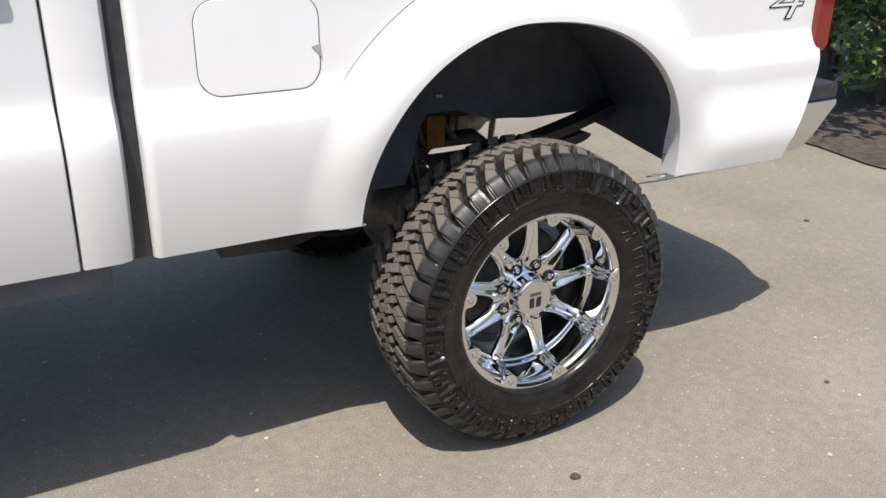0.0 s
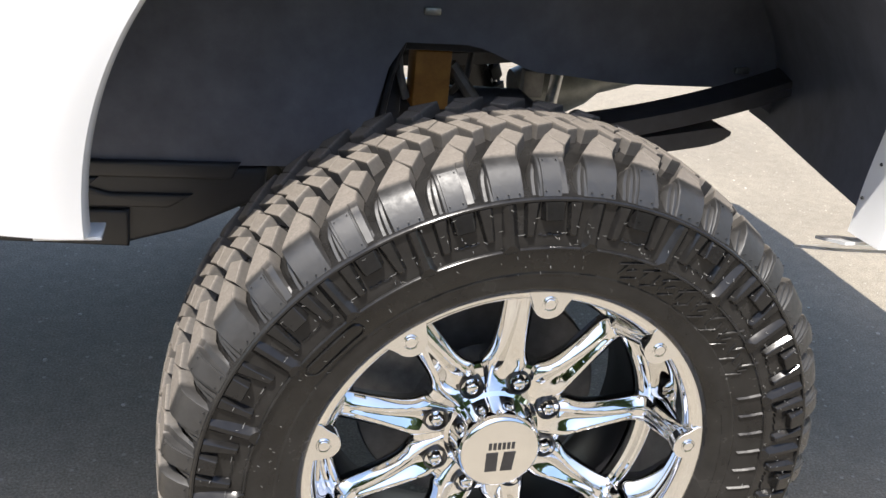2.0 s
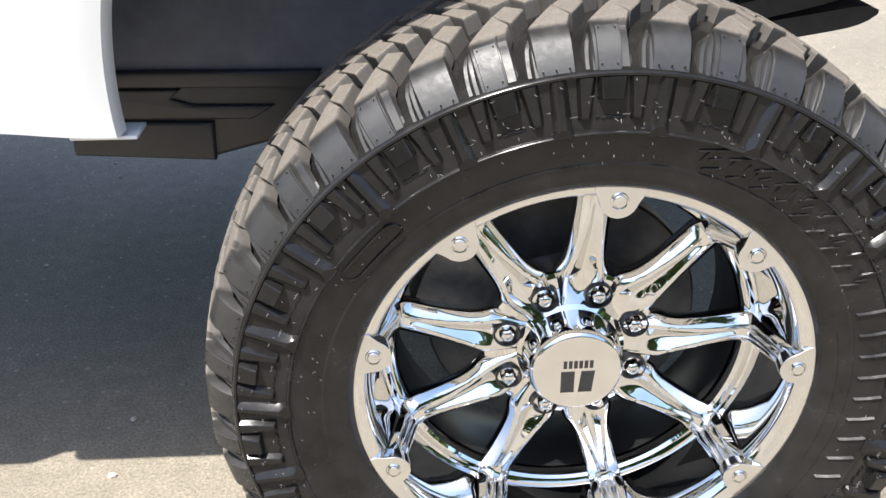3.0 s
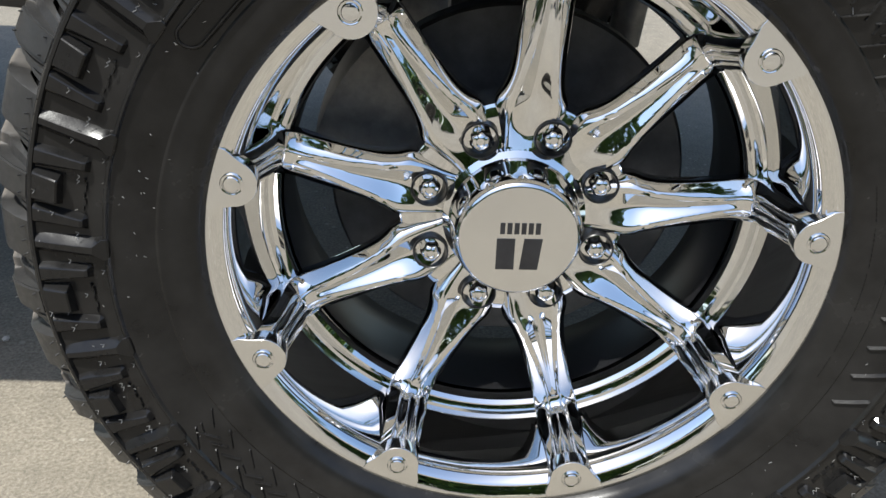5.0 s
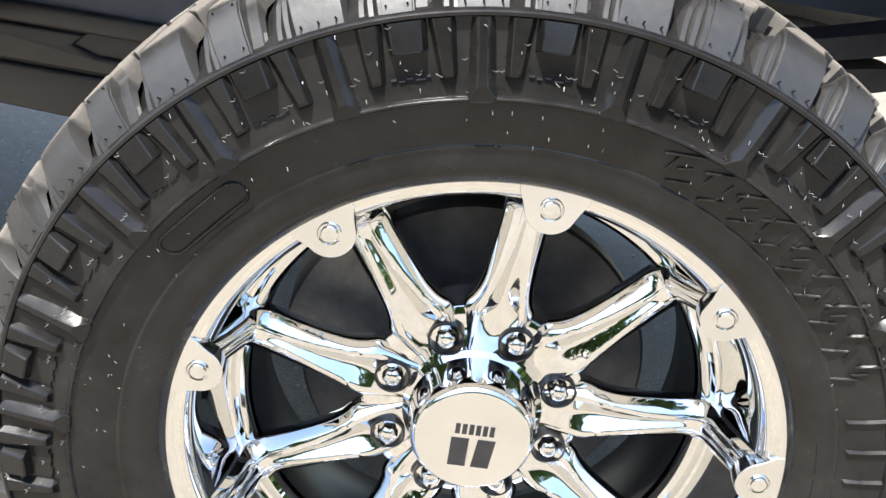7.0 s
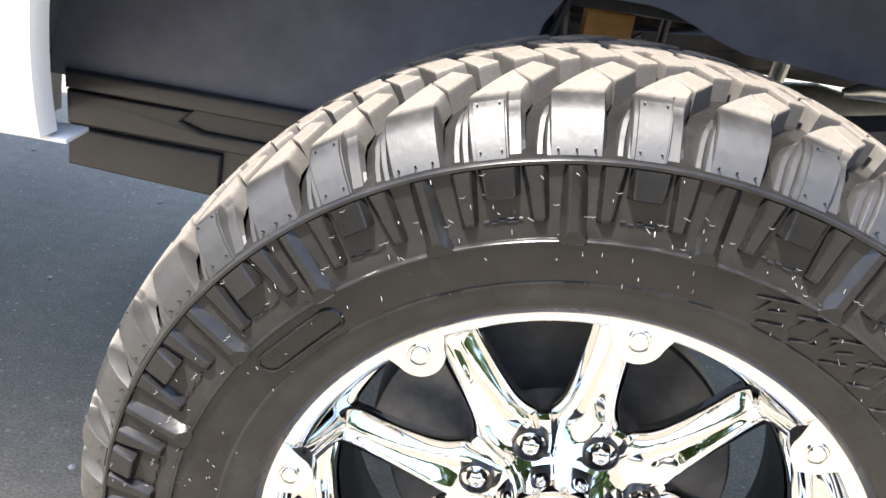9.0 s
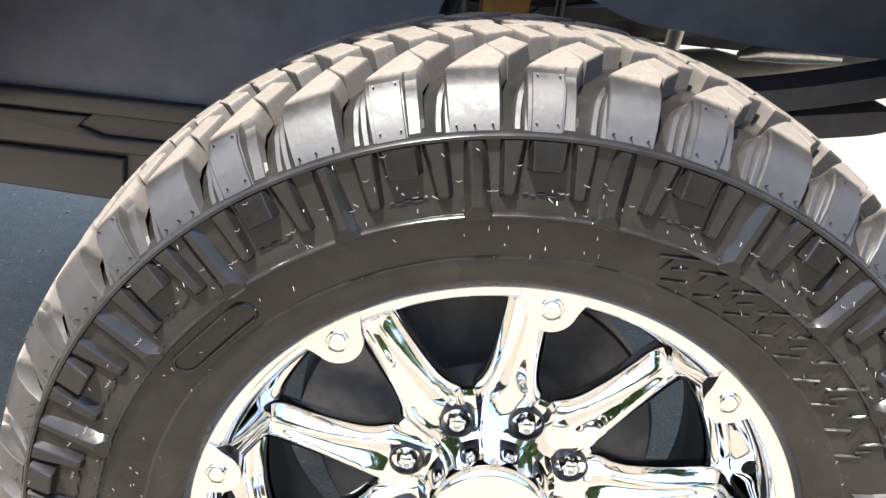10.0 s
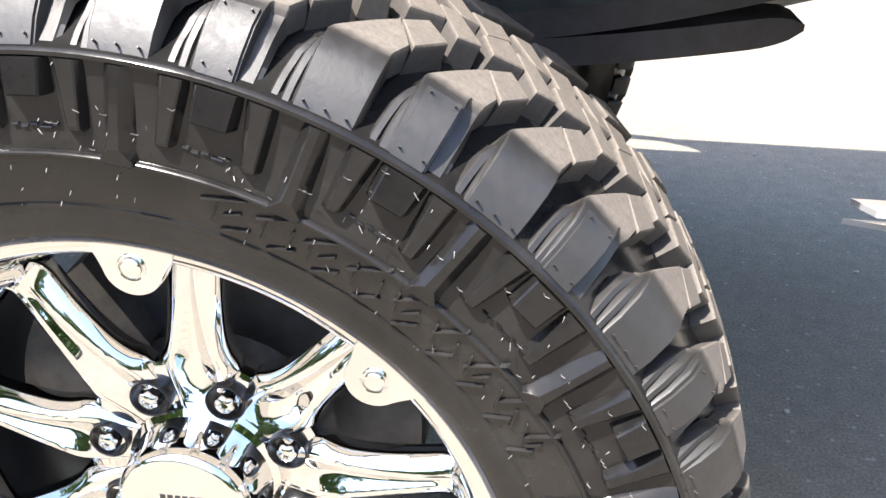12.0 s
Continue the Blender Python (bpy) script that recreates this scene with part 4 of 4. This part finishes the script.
tagged(part("mould_flash", bm, NIB_GLINT, tyre, "tiny rubber moulding nibs, painted pale for their glint", smooth=False), kind="stuff")


# ---- chrome wheel ----
def make_rim():
    bm = bmesh.new()
    prof = [(0.262, 0.02), (0.2705, 0.008), (0.272, 0.004), (0.2724, 0.0002), (0.2722, -0.0022), (0.2712, -0.0036), (0.2696, -0.0041), (0.2642, -0.0042), (0.2634, -0.0040), (0.2545, 0.0008), (0.2534, 0.0008), (0.2522, 0.0018), (0.2508, 0.0038),
            (0.248, 0.0085), (0.2458, 0.014), (0.2445, 0.03), (0.239, 0.065), (0.2365, 0.084), (0.235, 0.0885), (0.232, 0.0895), (0.2275, 0.0885), (0.223, 0.0895), (0.2195, 0.093), (0.2178, 0.1), (0.2195, 0.112)]
    add_lathe(bm, prof, 180)
    return bm


rim = part("wheel_rim", make_rim(), CHROME, truck, "polished chrome nine-spoke wheel", angle=28)
rim.matrix_basis = pose(0, 0.005, ZC, 0, -PHASE, 0)
bm = bmesh.new()
add_lathe(bm, [(0.2165, 0.108), (0.214, 0.16), (0.222, 0.215), (0.25, 0.25), (0.262, 0.253), (0.266, 0.24), (0.23, 0.19), (0.224, 0.112)], 96)
part("barrel", bm, DARK_PAINT_AND_SHADE, rim, "dark inner barrel")

SPOKE = [(0.05, 0.093, 0.050), (0.07, 0.0895, 0.054), (0.09, 0.085, 0.062), (0.106, 0.0805, 0.064), (0.12, 0.078, 0.055), (0.136, 0.0765, 0.0485), (0.158, 0.076, 0.0445),
         (0.18, 0.0765, 0.0425), (0.198, 0.078, 0.0415), (0.209, 0.0785, 0.042), (0.2165, 0.075, 0.043), (0.2205, 0.067, 0.043), (0.225, 0.053, 0.040), (0.2305, 0.035, 0.039), (0.2365, 0.017, 0.040), (0.242, 0.001, 0.042)]


def make_spoke():
    """Two rounded ridges with a valley between them, out to a knuckle and up the strut to the lip."""
    bm = bmesh.new()
    rings = []
    fine = []
    for k in range(len(SPOKE) - 1):
        p = [Vector(SPOKE[min(max(k + o, 0), len(SPOKE) - 1)]) for o in (-1, 0, 1, 2)]
        for f in (0.0, 0.25, 0.5, 0.75):
            fine.append((0.5 * (2 * p[1] + (p[2] - p[0]) * f + (2 * p[0] - 5 * p[1] + 4 * p[2] - p[3]) * f * f + (3 * p[1] - p[0] - 3 * p[2] + p[3]) * f ** 3), k + f))
    fine.append((Vector(SPOKE[-1]), len(SPOKE) - 1.0))
    last = len(fine) - 1
    for n, ((r, y, w), i) in enumerate(fine):
        a, b = fine[max(n - 1, 0)][0], fine[min(n + 1, last)][0]
        tr, ty = b[0] - a[0], b[1] - a[1]
        l = math.hypot(tr, ty)
        tr, ty = tr / l, ty / l
        nr, ny = ty, -tr            # away from the face, towards the viewer
        strut = smoothstep(9.8, 11.5, i)
        reach = 0.2 + 0.36 * (1 - smoothstep(0.11, 0.205, r))      # the groove widens towards the hub
        valley = 0.72 * reach * w / 2 * smoothstep(0.07, 0.128, r) * (1 - smoothstep(0.2, 0.208, r))
        thick = 0.024 - 0.012 * strut
        h = w / 2
        low = 0.0105 - 0.004 * strut
        def rise(q):
            """Height of the spoke's face across its half width: a groove, a flat ridge and a steep flank."""
            brow = reach + 0.12
            y = 0.0
            if q > brow:
                y -= low * ((q - brow) / (1 - brow)) ** 1.5
            elif q > reach:
                y -= 0.0012 * ((q - reach) / (brow - reach)) ** 2
            if q < reach:
                f = q / reach
                y -= valley * (1.12 - math.sqrt(f * f * 1.24 + 0.0144))
            return y - 0.002 * math.sin(math.pi * min(q / 0.6, 1.0)) ** 2 * strut
        half_row = [(1.0, -thick), (1.03, -low - 0.004), (1.0, -low)] + [(q, rise(q)) for q in (0.95, 0.9, 0.85, 0.8, 0.75, 0.7, 0.65, 0.6, 0.55, 0.5, 0.45, 0.4, 0.35, 0.3, 0.25, 0.2, 0.15, 0.1, 0.05)]
        section = [(-q, d) for q, d in half_row] + [(0.0, rise(0.0))] + list(reversed(half_row))
        rings.append([Vector((s * h, y + ny * d, r + nr * d)) for s, d in section])
    made = add_loft(bm, rings, close=True)
    bm.faces.new(made[0]), bm.faces.new(made[-1])
    return mesh_of("spoke", bm, CHROME, True, 42)


def make_tab():
    """The flap on the lip that carries a bolt."""
    bm = bmesh.new()
    outline = [(0.2708 * math.sin(radians(d)), 0.2708 * math.cos(radians(d))) for d in (-6.1, -5, -3.6, -1.8, 0, 1.8, 3.6, 5, 6.1)]
    outline += [(0.0272, 0.2575), (0.0225, 0.2488)]
    outline += [(0.0205 * math.cos(radians(a)), 0.2475 + 0.0205 * math.sin(radians(a))) for a in range(-12, -169, -12)]
    outline += [(-0.0225, 0.2488), (-0.0272, 0.2575)]
    cx, cz = 0.0, 0.2535
    rings = [[(cx + (x - cx) * g, y, cz + (z - cz) * g) for x, z in outline] for g, y in ((0.96, 0.012), (1.0, 0.004), (1.0, -0.0036), (0.995, -0.0043), (0.985, -0.0046))]
    made = add_loft(bm, rings)
    bm.faces.new(made[0]), bm.faces.new(made[-1])
    return mesh_of("bolt_tab", bm, CHROME_FLAT, True, 14)


def make_bolt():
    bm = bmesh.new()
    rings = []
    for r, y in ((0.0096, -0.004), (0.0096, -0.0056), (0.009, -0.0061), (0.0083, -0.0058), (0.0079, -0.0042), (0.0072, -0.0042), (0.0069, -0.0064), (0.0062, -0.007), (0.0034, -0.0073)):
        rings.append([(r * math.cos(2 * math.pi * k / 18), y, 0.2475 + r * math.sin(2 * math.pi * k / 18)) for k in range(18)])
    made = add_loft(bm, rings)
    bm.faces.new(made[-1])
    return mesh_of("bolt", bm, CHROME, True, 30)


SPOKE_MESH, TAB_MESH, BOLT_MESH = make_spoke(), make_tab(), make_bolt()
for k in range(9):
    turn = radians(10 + 40 * k)
    shared("spoke", SPOKE_MESH, rim, turn)
    shared("bolt_tab", TAB_MESH, rim, turn)
    shared("bolt", BOLT_MESH, rim, turn)
bm = bmesh.new()
add_lathe(bm, [(0.03, 0.094), (0.062, 0.0935), (0.085, 0.091), (0.1, 0.0905), (0.107, 0.094), (0.1085, 0.105), (0.106, 0.14)], 90)
part("hub_disc", bm, CHROME, rim, "chrome hub face")


# the shade inside the deep bore is put into the socket's black colour
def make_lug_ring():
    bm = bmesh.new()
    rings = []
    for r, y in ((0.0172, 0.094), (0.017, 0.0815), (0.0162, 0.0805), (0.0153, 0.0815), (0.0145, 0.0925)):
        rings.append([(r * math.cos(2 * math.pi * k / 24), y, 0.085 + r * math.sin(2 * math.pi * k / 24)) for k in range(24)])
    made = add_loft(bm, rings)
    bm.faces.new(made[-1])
    return mesh_of("lug_socket", bm, DARK_PAINT_AND_SHADE, True, 35)


def make_lug_nut():
    bm = bmesh.new()
    rings = []
    for r, y, f in ((0.0098, 0.0915, 0.04), (0.0092, 0.083, 0.1), (0.0086, 0.08, 0.06), (0.0068, 0.0778, 0.0), (0.0042, 0.077, 0.0), (0.0034, 0.0795, 0.0)):
        rings.append([(r * (1 + f * math.cos(6 * a)) * math.cos(a), y, 0.085 + r * (1 + f * math.cos(6 * a)) * math.sin(a)) for a in [2 * math.pi * k / 36 for k in range(36)]])
    made = add_loft(bm, rings)
    bm.faces.new(made[-1])
    return mesh_of("lug_nut", bm, CHROME, True, 35)


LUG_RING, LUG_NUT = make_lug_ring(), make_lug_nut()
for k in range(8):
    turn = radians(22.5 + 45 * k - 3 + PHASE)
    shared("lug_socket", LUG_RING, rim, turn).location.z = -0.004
    shared("lug_nut", LUG_NUT, rim, turn).location.z = -0.004


def make_cap():
    bm = bmesh.new()
    prof = [(0.0685, 0.096), (0.067, 0.0875), (0.0615, 0.084), (0.0605, 0.08), (0.0592, 0.056), (0.0575, 0.047), (0.0545, 0.0415), (0.0525, 0.0402)]
    rows = add_lathe(bm, prof, 72)
    return bm


cap = part("centre_cap", make_cap(), CHROME, rim, "chrome centre cap")
cap.location.z = -0.004
bm = bmesh.new()
rows = add_lathe(bm, [(0.0527, 0.0402), (0.0515, 0.0396), (0.051, 0.0396)], 72)
bm.faces.new(rows[-1])
part("cap_face", bm, CHROME_FLAT, cap, "flat silver cap face")
bm = bmesh.new()


def add_slab(bm, pts, y=0.0392, t=0.0008):
    add = add_loft(bm, [[(x, y + t, z) for x, z in pts], [(x, y, z) for x, z in pts]])
    bm.faces.new(add[-1])


# plain dark shapes in place of the maker's mark, upside down as the wheel stands
for x0, lean in ((-0.0195, 0.0), (0.002, 0.003)):
    add_slab(bm, [(x0, -0.029), (x0 + 0.0165, -0.029), (x0 + 0.0165 + lean, 0.002), (x0 + lean, 0.002)])
for k in range(6):
    x0 = -0.017 + k * 0.0063
    add_slab(bm, [(x0, 0.0065), (x0 + 0.0044, 0.0065), (x0 + 0.0044, 0.0175), (x0, 0.0175)])
part("cap_mark", bm, LOGO, cap, "dark printed bars", smooth=False).rotation_euler = (0, radians(PHASE - 1), 0)

# brake behind the spokes
bm = bmesh.new()
add_lathe(bm, [(0.05, 0.15), (0.085, 0.15), (0.09, 0.17), (0.175, 0.172), (0.178, 0.176), (0.178, 0.2), (0.09, 0.204)], 72)
brake = part("brake_disc", bm, BRAKE, truck, "grey brake disc")
brake.location = (0, 0, ZC)
bm = bmesh.new()
rings = []
for i in range(9):
    a = radians(125 + 50 * i / 8)
    rings.append([(r * math.cos(a), y, r * math.sin(a)) for r, y in ((0.105, 0.145), (0.195, 0.15), (0.2, 0.225), (0.105, 0.225))])
made = add_loft(bm, rings)
bm.faces.new(made[0]), bm.faces.new(made[-1])
caliper = part("brake_caliper", bm, STEEL, truck, "dull grey brake caliper")
caliper.location = (0, 0, ZC)
bm = bmesh.new()
add_lathe(bm, [(0.02, 0.19), (0.165, 0.192), (0.168, 0.2), (0.168, 0.215), (0.03, 0.22)], 48, 150, 400)
shield = part("dust_shield", bm, LINER, truck, "black dust shield behind the brake")
shield.location = (0, 0, ZC)

# the wheel on the far side
for thing in (tyre, rim):
    copy_thing(thing, pose(0, 2 * AXLE, ZC, 0, 0, 180))


# ---- planting beyond the truck and round the yard ----
def add_leaves(bm, centre, spread, count, size, rng):
    for _ in range(count):
        p = Vector((rng.gauss(0, 1), rng.gauss(0, 1), rng.gauss(0, 1)))
        p = p.normalized() * rng.random() ** 0.4
        p = Vector(centre) + Vector((p.x * spread[0], p.y * spread[1], p.z * spread[2]))
        if p.z < 0.02:
            continue
        a = Vector((rng.gauss(0, 1), rng.gauss(0, 1), rng.gauss(0, 1))).normalized()
        b = a.orthogonal().normalized()
        s = size * rng.uniform(0.6, 1.4)
        bm.faces.new([bm.verts.new(p + v) for v in (a * s, b * s * 0.4, -a * s, -b * s * 0.4)])


def make_shrub(x, y, height, wide, seed):
    rng = random.Random(seed)
    thing = tagged(new("shrub"), "dark green leafy shrub with bare stems in a planting bed", "shrub", group="shrubs beyond the truck")
    thing.location = (x, y, 0)
    for k in range(7):
        bm = bmesh.new()
        a = rng.uniform(0, 6.28)
        top = Vector((math.cos(a) * wide * 0.6, math.sin(a) * wide * 0.6, height * rng.uniform(0.7, 1.0)))
        pts = [top * s + Vector((rng.uniform(-0.04, 0.04), rng.uniform(-0.04, 0.04), 0)) * s for s in (0, 0.25, 0.5, 0.75, 1)]
        add_tube(bm, pts, [0.03, 0.024, 0.018, 0.012, 0.006], 6)
        part("stem", bm, BARK, thing)
    bm = bmesh.new()
    for k in range(26):
        a, r = rng.uniform(0, 6.28), wide * rng.random() ** 0.5
        add_leaves(bm, (math.cos(a) * r, math.sin(a) * r, height * rng.uniform(0.2, 1.0)), (0.2, 0.2, 0.16), 90, 0.045, rng)
    part("crown", bm, LEAF, thing, "dense dark green leaves", smooth=False)


def make_tree(x, y, height, wide, seed, count=120, per=140, leaf=0.14, low=0.08, mat=LEAF_FAR, label="tall green tree with a full leafy crown"):
    rng = random.Random(seed)
    thing = tagged(new("tree"), label, "tree", group="trees round the yard")
    thing.location = (x, y, 0)
    bm = bmesh.new()
    add_tube(bm, [(0, 0, -0.05), (0.05, 0.02, height * 0.2), (-0.03, 0.06, height * 0.45), (0.06, 0.0, height * 0.8)], [0.2, 0.16, 0.12, 0.04], 10)
    for k in range(6):
        a = k * 1.05 + rng.random()
        z = height * rng.uniform(0.3, 0.6)
        add_tube(bm, [(0, 0, z), (math.cos(a) * wide * 0.4, math.sin(a) * wide * 0.4, z + height * 0.14), (math.cos(a) * wide * 0.8, math.sin(a) * wide * 0.8, z + height * 0.2)], [0.07, 0.045, 0.02], 7)
    part("trunk", bm, BARK, thing)
    bm = bmesh.new()
    for k in range(count):
        a, r = rng.uniform(0, 6.28), wide * rng.random() ** 0.5
        z = height * rng.uniform(low, 1.0)
        add_leaves(bm, (math.cos(a) * r, math.sin(a) * r, z), (0.55, 0.55, 0.4), per, leaf, rng)
    part("crown", bm, mat, thing, "full green crown", smooth=False)


bm = bmesh.new()
rows = []
for i in range(41):
    s = i / 40
    rows.append([bm.verts.new((3.3 + 0.18 * noise.noise(Vector((i * 0.3, 0, 2))) + 0.7 * s * 4 * (1 - s) * 0.15, 1.2 + 8 * s, 0.012)),
                 bm.verts.new((4.1, 1.2 + 8 * s, 0.05)), bm.verts.new((7.5, 1.2 + 8 * s, 0.05))])
for a, b in zip(rows, rows[1:]):
    for k in range(2):
        bm.faces.new((a[k], a[k + 1], b[k + 1], b[k]))
tagged(part("planting_bed", bm, SOIL), "dark soil bed covered with dry leaf litter", "planting bed", kind="structure")
for i, (x, y, h, w) in enumerate(((4.6, 2.3, 1.3, 0.6), (5.3, 3.3, 1.7, 0.7), (5.2, 1.6, 1.2, 0.5), (6.0, 2.4, 2.0, 0.8), (6.2, 4.2, 2.2, 0.9), (5.0, 4.4, 1.5, 0.7))):
    make_shrub(x, y, h, w, 20 + i)
make_tree(5.0, 2.55, 4.6, 2.0, 3, 110, 150, 0.075, 0.32, LEAF, "dark trunked tree above the shrubs")
for i, (x, y, h, w) in enumerate(((-13, -9.5, 5.0, 2.6), (-9, -11, 5.4, 2.6), (-5, -12, 4.2, 2.5), (-1, -12.5, 4.9, 2.6), (3, -12, 4.0, 2.4), (7, -11.5, 5.1, 2.6), (11, -9.5, 4.6, 2.5),
                                  (14, -5, 5.6, 2.7), (-15.5, -5, 5.6, 2.7), (-16, 3, 4.8, 2.5))):
    make_tree(x, y, h, w, 40 + i)
